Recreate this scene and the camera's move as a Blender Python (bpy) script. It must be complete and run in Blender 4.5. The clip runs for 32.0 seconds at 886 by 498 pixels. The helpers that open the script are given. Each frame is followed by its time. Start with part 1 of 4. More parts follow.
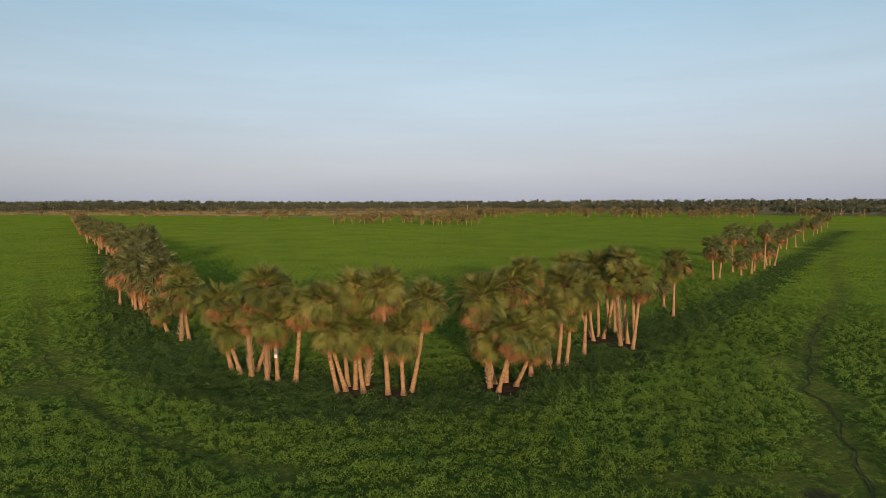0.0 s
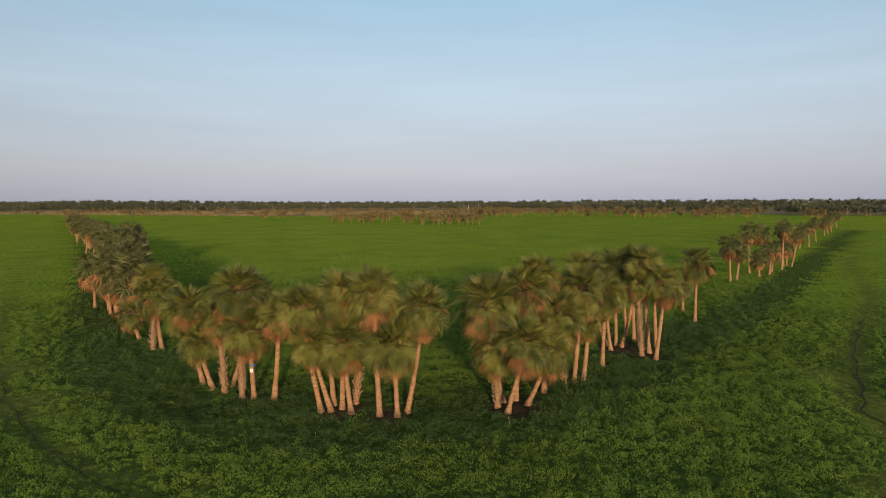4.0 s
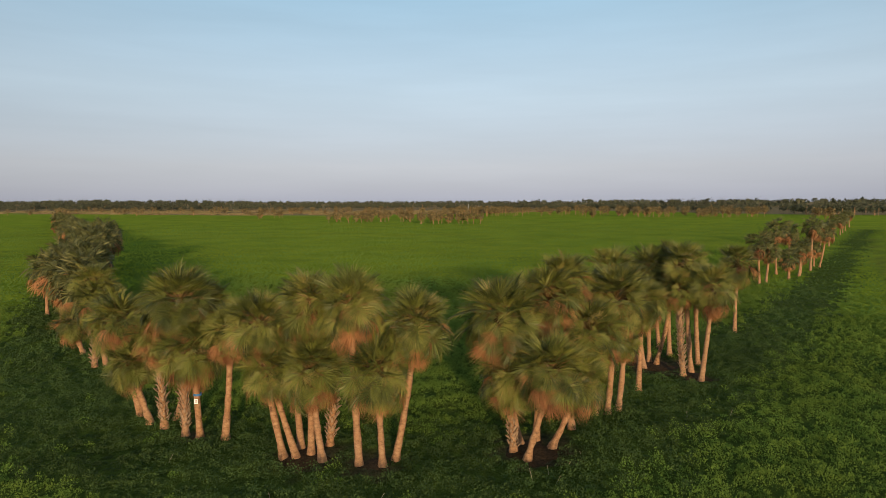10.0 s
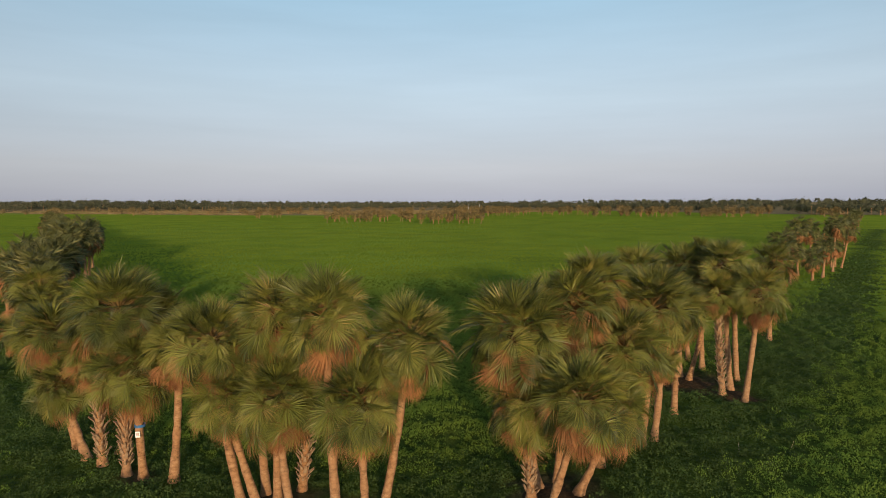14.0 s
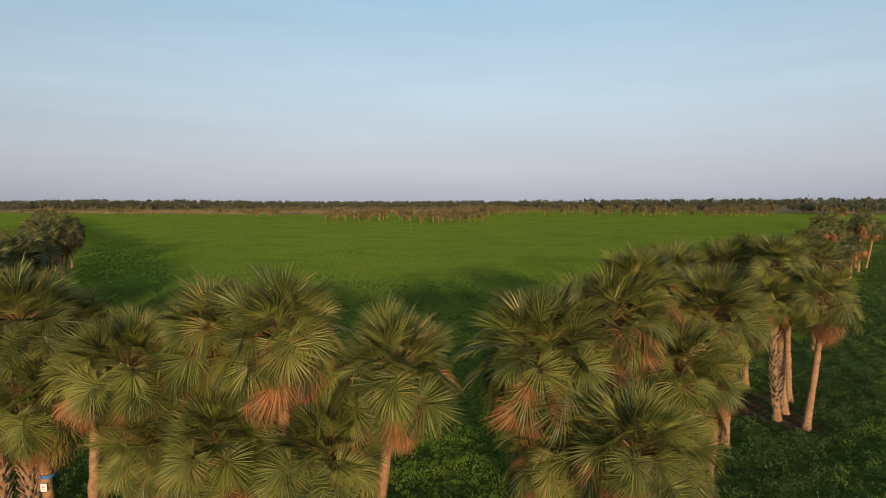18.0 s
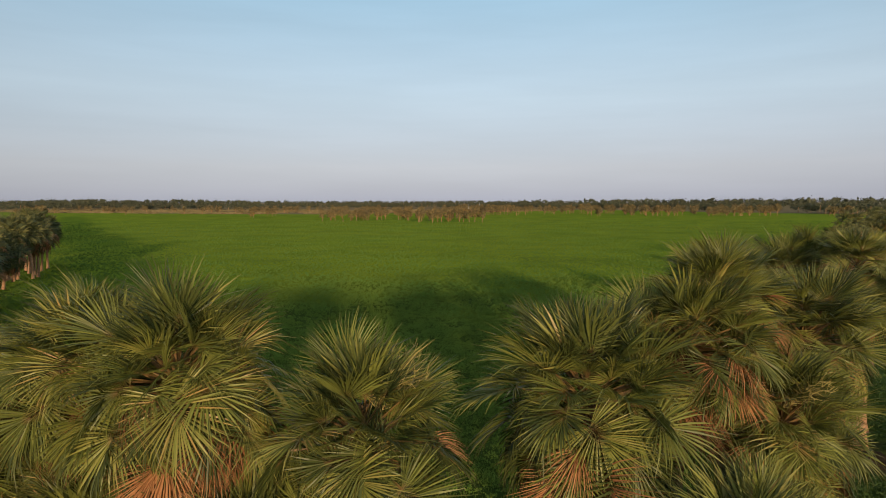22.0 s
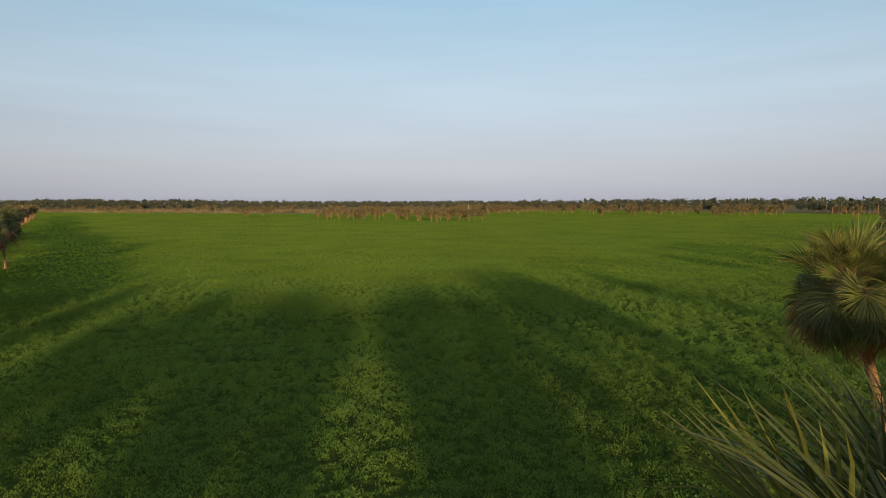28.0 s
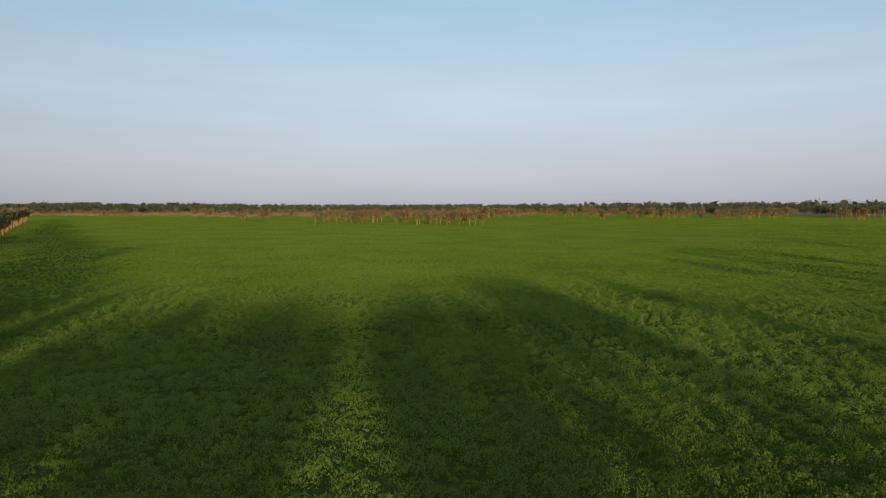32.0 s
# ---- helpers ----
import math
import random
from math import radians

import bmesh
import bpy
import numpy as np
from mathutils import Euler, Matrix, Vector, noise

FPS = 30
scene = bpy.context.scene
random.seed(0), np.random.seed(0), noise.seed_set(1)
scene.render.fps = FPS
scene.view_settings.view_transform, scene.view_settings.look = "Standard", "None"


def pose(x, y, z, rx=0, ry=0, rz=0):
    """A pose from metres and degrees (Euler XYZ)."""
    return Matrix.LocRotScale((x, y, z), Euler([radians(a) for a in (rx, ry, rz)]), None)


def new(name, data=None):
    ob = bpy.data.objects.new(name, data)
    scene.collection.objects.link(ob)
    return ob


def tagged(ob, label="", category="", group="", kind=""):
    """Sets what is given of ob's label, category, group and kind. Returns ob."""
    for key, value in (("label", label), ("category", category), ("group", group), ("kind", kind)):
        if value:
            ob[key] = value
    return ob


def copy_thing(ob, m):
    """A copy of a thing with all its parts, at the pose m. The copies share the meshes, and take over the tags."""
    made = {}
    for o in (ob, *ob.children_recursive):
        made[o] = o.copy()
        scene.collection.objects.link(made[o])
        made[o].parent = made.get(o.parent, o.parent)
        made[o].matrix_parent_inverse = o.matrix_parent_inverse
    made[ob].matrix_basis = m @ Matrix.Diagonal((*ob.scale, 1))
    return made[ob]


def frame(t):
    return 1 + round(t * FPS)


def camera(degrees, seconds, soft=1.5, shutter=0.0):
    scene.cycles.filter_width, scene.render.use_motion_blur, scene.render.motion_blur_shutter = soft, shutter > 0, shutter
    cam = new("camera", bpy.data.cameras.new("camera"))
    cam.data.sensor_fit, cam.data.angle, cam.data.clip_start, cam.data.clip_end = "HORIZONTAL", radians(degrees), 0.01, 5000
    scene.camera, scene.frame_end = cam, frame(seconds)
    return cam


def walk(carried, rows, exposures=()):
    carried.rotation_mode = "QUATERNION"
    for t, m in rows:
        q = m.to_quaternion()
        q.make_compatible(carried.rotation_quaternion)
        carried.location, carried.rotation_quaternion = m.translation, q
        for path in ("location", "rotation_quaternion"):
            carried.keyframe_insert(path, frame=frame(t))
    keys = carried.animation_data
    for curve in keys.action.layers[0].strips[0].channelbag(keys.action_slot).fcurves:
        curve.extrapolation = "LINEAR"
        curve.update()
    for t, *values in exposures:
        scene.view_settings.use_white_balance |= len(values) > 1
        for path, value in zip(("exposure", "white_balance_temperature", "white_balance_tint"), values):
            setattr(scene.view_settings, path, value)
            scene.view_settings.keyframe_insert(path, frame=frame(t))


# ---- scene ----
# ------------------------------------------------------------------ camera
cam = camera(73.0, 32.0, soft=0.9)
walk(cam, [(t, pose(x, y, z, 90 + pitch, roll, yaw)) for t, x, y, z, pitch, roll, yaw in (
    (0.0, 0.0, 0.0, 16.0, -4.65, 0.18, 0.0),
    (3.5, 0.0, 5.98, 15.38, -4.63, 0.17, 0.05),
    (7.0, 0.0, 11.96, 14.76, -4.6, 0.15, 0.04),
    (10.5, 0.0, 17.93, 14.13, -4.6, 0.14, 0.03),
    (14.0, 0.0, 23.91, 13.51, -4.56, 0.13, 0.05),
    (17.0, 0.0, 29.03, 12.99, -4.58, 0.12, 0.09),
    (20.0, 0.01, 34.15, 12.48, -4.58, 0.1, 0.05),
    (23.0, 0.01, 39.27, 11.9, -4.54, 0.09, 0.0),
    (26.0, 0.01, 44.39, 11.33, -4.6, 0.08, -0.02),
    (28.5, 0.01, 48.65, 11.04, -4.49, 0.07, -0.07),
    (30.0, 0.01, 51.21, 10.93, -4.36, 0.07, -0.08),
    (32.0, 0.01, 54.62, 10.81, -4.19, 0.06, -0.1),
)])

# ------------------------------------------------------------------ daylight: low sun behind the camera
SUN_EL, SUN_AZ = radians(8.2), radians(171.5)      # azimuth clockwise from +y
scene.view_settings.exposure = 0.0
world = bpy.data.worlds.new("sky")
scene.world = world
world.use_nodes = True
wn, wl = world.node_tree.nodes, world.node_tree.links
sky = wn.new("ShaderNodeTexSky")
sky.sky_type, sky.sun_disc = "NISHITA", False
sky.sun_elevation, sky.sun_rotation = SUN_EL, SUN_AZ
sky.air_density, sky.dust_density, sky.ozone_density = 1.0, 0.6, 1.8
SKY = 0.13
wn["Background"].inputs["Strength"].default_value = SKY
# thin high haze: pale blue above, lavender grey towards the horizon
tcw = wn.new("ShaderNodeTexCoord")
sep = wn.new("ShaderNodeSeparateXYZ")
wl.new(tcw.outputs["Generated"], sep.inputs[0])
hz = wn.new("ShaderNodeValToRGB")
he = hz.color_ramp.elements
he[0].position, he[0].color = 0.0, (0.405, 0.43, 0.535, 1)
he[1].position, he[1].color = 1.0, (0.33, 0.43, 0.54, 1)
for p, c in ((0.055, (0.53, 0.545, 0.615)), (0.165, (0.56, 0.675, 0.775)), (0.31, (0.40, 0.605, 0.765)), (0.55, (0.36, 0.51, 0.65))):
    he.new(p).color = (*c, 1)
wl.new(sep.outputs["Z"], hz.inputs[0])
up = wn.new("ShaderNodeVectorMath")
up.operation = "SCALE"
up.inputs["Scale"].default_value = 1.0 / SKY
stretch = wn.new("ShaderNodeMapping")
stretch.inputs["Scale"].default_value = (2.2, 2.2, 22.0)
wl.new(tcw.outputs["Generated"], stretch.inputs["Vector"])
wisp = wn.new("ShaderNodeTexNoise")
wisp.inputs["Scale"].default_value, wisp.inputs["Detail"].default_value, wisp.inputs["Roughness"].default_value = 1.3, 5.0, 0.55
wl.new(stretch.outputs[0], wisp.inputs["Vector"])
veil = wn.new("ShaderNodeMapRange")
veil.inputs["From Min"].default_value, veil.inputs["From Max"].default_value = 0.3, 0.7
veil.inputs["To Min"].default_value, veil.inputs["To Max"].default_value = 0.965, 1.035
wl.new(wisp.outputs["Fac"], veil.inputs["Value"])
side_glow = wn.new("ShaderNodeMath")
side_glow.operation = "MULTIPLY_ADD"
side_glow.inputs[1].default_value, side_glow.inputs[2].default_value = 0.06, 0.70
wl.new(sep.outputs["X"], side_glow.inputs[0])
# molecular scattering: brighter along the sun's line than across it
squared = wn.new("ShaderNodeMath")
squared.operation = "POWER"
squared.inputs[1].default_value = 2.0
wl.new(sep.outputs["Y"], squared.inputs[0])
along_sun = wn.new("ShaderNodeMath")
along_sun.operation = "MULTIPLY_ADD"
along_sun.inputs[1].default_value = 0.36
wl.new(squared.outputs[0], along_sun.inputs[0])
wl.new(side_glow.outputs[0], along_sun.inputs[2])
thick = wn.new("ShaderNodeMath")
thick.operation = "MULTIPLY"
wl.new(veil.outputs[0], thick.inputs[0])
wl.new(along_sun.outputs[0], thick.inputs[1])
hazed = wn.new("ShaderNodeVectorMath")
hazed.operation = "SCALE"
wl.new(hz.outputs[0], hazed.inputs[0])
wl.new(thick.outputs[0], hazed.inputs["Scale"])
# the hazy glow of the low sun behind the camera
toward = wn.new("ShaderNodeVectorMath")
toward.operation = "DOT_PRODUCT"
toward.inputs[1].default_value = (math.sin(SUN_AZ), math.cos(SUN_AZ), 0.12)
wl.new(tcw.outputs["Generated"], toward.inputs[0])
facing = wn.new("ShaderNodeMath")
facing.operation = "MAXIMUM"
facing.inputs[1].default_value = 0.0
wl.new(toward.outputs["Value"], facing.inputs[0])
spread_out = wn.new("ShaderNodeMath")
spread_out.operation = "POWER"
spread_out.inputs[1].default_value = 1.8
wl.new(facing.outputs[0], spread_out.inputs[0])
glow = wn.new("ShaderNodeVectorMath")
glow.operation = "SCALE"
glow.inputs[0].default_value = (0.52, 0.42, 0.30)
wl.new(spread_out.outputs[0], glow.inputs["Scale"])
whole = wn.new("ShaderNodeVectorMath")
whole.operation = "ADD"
wl.new(hazed.outputs[0], whole.inputs[0])
wl.new(glow.outputs[0], whole.inputs[1])
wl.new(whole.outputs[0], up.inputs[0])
blend = wn.new("ShaderNodeMix")
blend.data_type = "RGBA"
blend.inputs["Factor"].default_value = 0.88
wl.new(sky.outputs[0], blend.inputs["A"])
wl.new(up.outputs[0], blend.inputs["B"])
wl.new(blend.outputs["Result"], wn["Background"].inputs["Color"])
sun_data = bpy.data.lights.new("sun", "SUN")
sun_data.energy, sun_data.angle, sun_data.color = 4.6, radians(3.0), (1.0, 0.72, 0.43)
sun = new("sun", sun_data)
to_sun = Vector((math.sin(SUN_AZ) * math.cos(SUN_EL), math.cos(SUN_AZ) * math.cos(SUN_EL), math.sin(SUN_EL)))
sun.matrix_world = to_sun.to_track_quat("Z", "Y").to_matrix().to_4x4()


# ------------------------------------------------------------------ materials
def material(name, rough=0.7, spec=0.3):
    mat = bpy.data.materials.new(name)
    mat.use_nodes = True
    n, l = mat.node_tree.nodes, mat.node_tree.links
    b = n["Principled BSDF"]
    b.inputs["Roughness"].default_value = rough
    b.inputs["Specular IOR Level"].default_value = spec
    return mat, n, l, b


def ramp(n, stops):
    r = n.new("ShaderNodeValToRGB")
    e = r.color_ramp.elements
    e[0].position, e[0].color = stops[0][0], (*stops[0][1], 1)
    e[1].position, e[1].color = stops[-1][0], (*stops[-1][1], 1)
    for p, c in stops[1:-1]:
        k = e.new(p)
        k.color = (*c, 1)
    return r


def noise_tex(n, l, scale, detail=4.0, coords=None, rough=0.55):
    t = n.new("ShaderNodeTexNoise")
    t.inputs["Scale"].default_value, t.inputs["Detail"].default_value, t.inputs["Roughness"].default_value = scale, detail, rough
    if coords is not None:
        l.new(coords, t.inputs["Vector"])
    return t


def mix_rgb(n, l, fac, a, b, blend="MIX"):
    m = n.new("ShaderNodeMix")
    m.data_type, m.blend_type = "RGBA", blend
    for s, v in ((m.inputs["Factor"], fac), (m.inputs["A"], a), (m.inputs["B"], b)):
        if isinstance(v, bpy.types.NodeSocket):
            l.new(v, s)
        else:
            s.default_value = v if isinstance(v, (int, float)) else (*v, 1)
    return m.outputs["Result"]


def maths(n, l, op, a, b=0.0):
    m = n.new("ShaderNodeMath")
    m.operation = op
    for s, v in zip(m.inputs, (a, b)):
        if isinstance(v, bpy.types.NodeSocket):
            l.new(v, s)
        else:
            s.default_value = v
    return m.outputs[0]


def attribute(n, name):
    a = n.new("ShaderNodeAttribute")
    a.attribute_name = name
    return a.outputs["Fac"]


def bump(n, l, bsdf, height, strength, distance):
    b = n.new("ShaderNodeBump")
    b.inputs["Strength"].default_value, b.inputs["Distance"].default_value = strength, distance
    l.new(height, b.inputs["Height"])
    l.new(b.outputs[0], bsdf.inputs["Normal"])


def leafy(name, stops, tip=None, stem=None, thin=0.3, rough=0.5, patches=None, stuff=False, spec=0.3, soft=0.0):
    """Foliage: hue by leaf and by plant, paler dry tips, some light through the blade."""
    mat, n, l, b = material(name, rough, spec)
    g = n.new("ShaderNodeNewGeometry")
    if stuff:
        pick = g.outputs["Random Per Island"]
    else:
        o = n.new("ShaderNodeObjectInfo")
        pick = maths(n, l, "ADD", maths(n, l, "MULTIPLY", o.outputs["Random"], 0.72), maths(n, l, "MULTIPLY", g.outputs["Random Per Island"], 0.28))
    r = ramp(n, stops)
    l.new(pick, r.inputs[0])
    col = r.outputs[0]
    if patches:
        scale, tint, amount = patches
        t = noise_tex(n, l, scale, 3.0, g.outputs["Position"])
        rr = ramp(n, [(0.38, (0, 0, 0)), (0.64, (amount, amount, amount))])
        l.new(t.outputs["Fac"], rr.inputs[0])
        col = mix_rgb(n, l, rr.outputs[0], col, tint)
        t2 = noise_tex(n, l, scale * 0.22, 4.0, g.outputs["Position"], 0.6)
        r2 = ramp(n, [(0.46, (0, 0, 0)), (0.62, (0.55, 0.55, 0.55))])
        l.new(t2.outputs["Fac"], r2.inputs[0])
        col = mix_rgb(n, l, r2.outputs[0], col, tuple(v * 0.55 for v in tint))
    if tip:
        col = mix_rgb(n, l, maths(n, l, "MULTIPLY", maths(n, l, "POWER", attribute(n, "along"), 4.0), 0.20), col, tip)
    if stem:
        low = maths(n, l, "SUBTRACT", 0.75, maths(n, l, "MULTIPLY", attribute(n, "along"), 7.0))
        col = mix_rgb(n, l, maths(n, l, "MAXIMUM", low, 0.0), col, stem)
    l.new(col, b.inputs["Base Color"])
    if soft:
        # curled, many-lobed blades: their mean facing leans towards the sky
        lean = n.new("ShaderNodeVectorMath")
        lean.operation = "MULTIPLY_ADD"
        lean.inputs[1].default_value = (1 - soft, 1 - soft, 1 - soft)
        lean.inputs[2].default_value = (0.0, 0.0, soft)
        l.new(g.outputs["Normal"], lean.inputs[0])
        even = n.new("ShaderNodeVectorMath")
        even.operation = "NORMALIZE"
        l.new(lean.outputs[0], even.inputs[0])
        l.new(even.outputs[0], b.inputs["Normal"])
    if thin:
        tr = n.new("ShaderNodeBsdfTranslucent")
        l.new(col, tr.inputs["Color"])
        mx = n.new("ShaderNodeMixShader")
        mx.inputs[0].default_value = thin
        l.new(b.outputs[0], mx.inputs[1])
        l.new(tr.outputs[0], mx.inputs[2])
        l.new(mx.outputs[0], n["Material Output"].inputs["Surface"])
    return mat


M_FROND = leafy("palm_frond", [(0.0, (0.018, 0.029, 0.010)), (0.34, (0.070, 0.083, 0.020)), (0.68, (0.152, 0.166, 0.033)), (0.90, (0.212, 0.190, 0.049)), (1.0, (0.32, 0.175, 0.066))], tip=(0.27, 0.205, 0.085), stem=(0.19, 0.098, 0.045), thin=0.06, rough=0.42, spec=0.2)
M_DEAD = leafy("dead_frond", [(0.0, (0.12, 0.048, 0.020)), (0.5, (0.27, 0.115, 0.044)), (1.0, (0.40, 0.200, 0.085))], tip=(0.27, 0.16, 0.08), thin=0.08, rough=0.8)
M_FARFROND = leafy("palm_frond_far", [(0.0, (0.048, 0.042, 0.018)), (0.5, (0.140, 0.108, 0.044)), (1.0, (0.25, 0.172, 0.072))], tip=(0.16, 0.12, 0.055), thin=0.05, rough=0.7, stuff=True)
M_ROWFROND = leafy("palm_frond_row", [(0.0, (0.024, 0.034, 0.012)), (0.5, (0.074, 0.086, 0.025)), (1.0, (0.155, 0.142, 0.046))], tip=(0.18, 0.14, 0.06), thin=0.05, rough=0.6, stuff=True)
M_WEED = leafy("pasture_weed", [(0.0, (0.108, 0.190, 0.032)), (0.55, (0.126, 0.212, 0.037)), (1.0, (0.146, 0.234, 0.042))], thin=0.14, rough=0.85, patches=(0.16, (0.152, 0.218, 0.034), 0.6), stuff=True, spec=0.03, soft=0.56)
M_DAMP = leafy("marsh_weed", [(0.0, (0.036, 0.068, 0.018)), (0.6, (0.052, 0.093, 0.023)), (1.0, (0.082, 0.132, 0.031))], thin=0.1, rough=0.7, patches=(0.35, (0.050, 0.080, 0.023), 0.5), stuff=True, spec=0.1, soft=0.35)
# the grey cast of distant haze is put into the woodland leaf colours
M_WOODS = leafy("woodland_leaves", [(0.0, (0.038, 0.046, 0.027)), (0.6, (0.062, 0.069, 0.041)), (1.0, (0.098, 0.096, 0.060))], thin=0.0, rough=0.85, patches=(0.012, (0.066, 0.072, 0.046), 0.6), stuff=True, spec=0.1, soft=0.2)
M_REED = leafy("dry_reed", [(0.0, (0.11, 0.080, 0.040)), (0.6, (0.165, 0.120, 0.062)), (1.0, (0.22, 0.165, 0.09))], thin=0.1, rough=0.9, patches=(0.03, (0.14, 0.13, 0.05), 0.6), stuff=True)
M_STRAW = leafy("straw", [(0.0, (0.20, 0.18, 0.11)), (1.0, (0.30, 0.27, 0.18))], thin=0.1, rough=0.8, stuff=True)
M_FLOWER = leafy("flower_stalk", [(0.0, (0.20, 0.17, 0.05)), (1.0, (0.30, 0.24, 0.08))], thin=0.1, rough=0.7)


def trunk_material():
    mat, n, l, b = material("palm_bark", 0.85, 0.2)
    tc = n.new("ShaderNodeTexCoord")
    o = n.new("ShaderNodeObjectInfo")
    mp = n.new("ShaderNodeMapping")
    mp.inputs["Scale"].default_value = (1.3, 1.3, 1.9)
    l.new(tc.outputs["Object"], mp.inputs["Vector"])
    rings = noise_tex(n, l, 3.0, 5.0, mp.outputs[0], 0.65)
    stain = noise_tex(n, l, 1.3, 4.0, tc.outputs["Object"])
    r = ramp(n, [(0.32, (0.062, 0.031, 0.016)), (0.46, (0.255, 0.134, 0.064)), (0.70, (0.45, 0.275, 0.148))])
    l.new(rings.outputs["Fac"], r.inputs[0])
    grey = mix_rgb(n, l, maths(n, l, "MULTIPLY", o.outputs["Random"], 0.45), r.outputs[0], (0.31, 0.20, 0.125))
    rr = ramp(n, [(0.45, (0, 0, 0)), (0.7, (0.6, 0.6, 0.6))])
    l.new(stain.outputs["Fac"], rr.inputs[0])
    l.new(mix_rgb(n, l, rr.outputs[0], grey, (0.38, 0.195, 0.095)), b.inputs["Base Color"])
    fine = noise_tex(n, l, 16.0, 5.0, mp.outputs[0], 0.7)
    bump(n, l, b, maths(n, l, "ADD", rings.outputs["Fac"], maths(n, l, "MULTIPLY", fine.outputs["Fac"], 0.8)), 0.8, 0.045)
    return mat


M_BARK = trunk_material()


def plain(name, lo, hi, scale, rough=0.8, depth=0.02, spec=0.25):
    mat, n, l, b = material(name, rough, spec)
    tc = n.new("ShaderNodeTexCoord")
    t = noise_tex(n, l, scale, 6.0, tc.outputs["Object"], 0.6)
    r = ramp(n, [(0.3, lo), (0.7, hi)])
    l.new(t.outputs["Fac"], r.inputs[0])
    l.new(r.outputs[0], b.inputs["Base Color"])
    if depth:
        bump(n, l, b, t.outputs["Fac"], 0.6, depth)
    return mat


M_BOOT = plain("leaf_base", (0.14, 0.08, 0.045), (0.38, 0.27, 0.17), 5.0, 0.85)
M_ROOT = plain("root_mat", (0.022, 0.017, 0.010), (0.085, 0.052, 0.027), 6.0, 0.95, 0.05, 0.05)
M_MUD = plain("trail_mud", (0.030, 0.034, 0.014), (0.080, 0.078, 0.036), 2.5, 0.95, 0.03, 0.03)
M_PLATE = plain("white_plate", (0.72, 0.72, 0.70), (0.82, 0.81, 0.79), 8.0, 0.45, 0.0)
M_BLUE = plain("blue_band", (0.03, 0.12, 0.30), (0.05, 0.17, 0.38), 9.0, 0.5, 0.0)
M_INK = plain("print", (0.28, 0.16, 0.14), (0.34, 0.20, 0.18), 9.0, 0.6, 0.0)
M_POST = plain("white_paint", (0.72, 0.72, 0.72), (0.82, 0.82, 0.82), 1.0, 0.5, 0.0)


def ground_material():
    mat, n, l, b = material("pasture_ground", 1.0, 0.0)
    g = n.new("ShaderNodeNewGeometry")
    pos = g.outputs["Position"]
    fine = noise_tex(n, l, 1.6, 8.0, pos, 0.7)
    mid = noise_tex(n, l, 0.16, 5.0, pos, 0.6)
    broad = noise_tex(n, l, 0.014, 4.0, pos, 0.55)
    r = ramp(n, [(0.30, (0.140, 0.196, 0.021)), (0.52, (0.184, 0.246, 0.027)), (0.72, (0.228, 0.296, 0.033))])
    l.new(fine.outputs["Fac"], r.inputs[0])
    k = ramp(n, [(0.35, (0, 0, 0)), (0.66, (0.75, 0.75, 0.75))])
    l.new(mid.outputs["Fac"], k.inputs[0])
    col = mix_rgb(n, l, k.outputs[0], r.outputs[0], (0.196, 0.264, 0.023))
    k2 = ramp(n, [(0.42, (0, 0, 0)), (0.68, (0.6, 0.6, 0.6))])
    l.new(broad.outputs["Fac"], k2.inputs[0])
    col = mix_rgb(n, l, k2.outputs[0], col, (0.208, 0.244, 0.028))
    # darker and fresher drifts of growth
    drift = noise_tex(n, l, 0.055, 6.0, pos, 0.65)
    k3 = ramp(n, [(0.44, (0, 0, 0)), (0.66, (0.7, 0.7, 0.7))])
    l.new(drift.outputs["Fac"], k3.inputs[0])
    col = mix_rgb(n, l, k3.outputs[0], col, (0.104, 0.172, 0.020))
    # shade in the gaps between near weeds, painted in with litter and stems
    gap_shade = ramp(n, [(0.3, (0.034, 0.052, 0.013)), (0.7, (0.085, 0.128, 0.024))])
    l.new(fine.outputs["Fac"], gap_shade.inputs[0])
    col = mix_rgb(n, l, attribute(n, "litter"), col, gap_shade.outputs[0])
    # short trodden grass with earth showing through
    tg = ramp(n, [(0.36, (0.085, 0.096, 0.024)), (0.64, (0.120, 0.150, 0.032))])
    l.new(fine.outputs["Fac"], tg.inputs[0])
    col = mix_rgb(n, l, maths(n, l, "MULTIPLY", attribute(n, "trampled"), 0.85), col, tg.outputs[0])
    # dry reeds far off
    rd = ramp(n, [(0.35, (0.15, 0.115, 0.06)), (0.65, (0.30, 0.225, 0.125))])
    l.new(mid.outputs["Fac"], rd.inputs[0])
    col = mix_rgb(n, l, attribute(n, "dry"), col, rd.outputs[0])
    # bare wet soil
    so = ramp(n, [(0.35, (0.040, 0.040, 0.020)), (0.7, (0.105, 0.088, 0.046))])
    l.new(fine.outputs["Fac"], so.inputs[0])
    col = mix_rgb(n, l, attribute(n, "soil"), col, so.outputs[0])
    l.new(col, b.inputs["Base Color"])
    h = maths(n, l, "ADD", fine.outputs["Fac"], maths(n, l, "MULTIPLY", mid.outputs["Fac"], 3.0))
    bump(n, l, b, h, 0.9, 0.4)
    return mat


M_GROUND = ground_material()


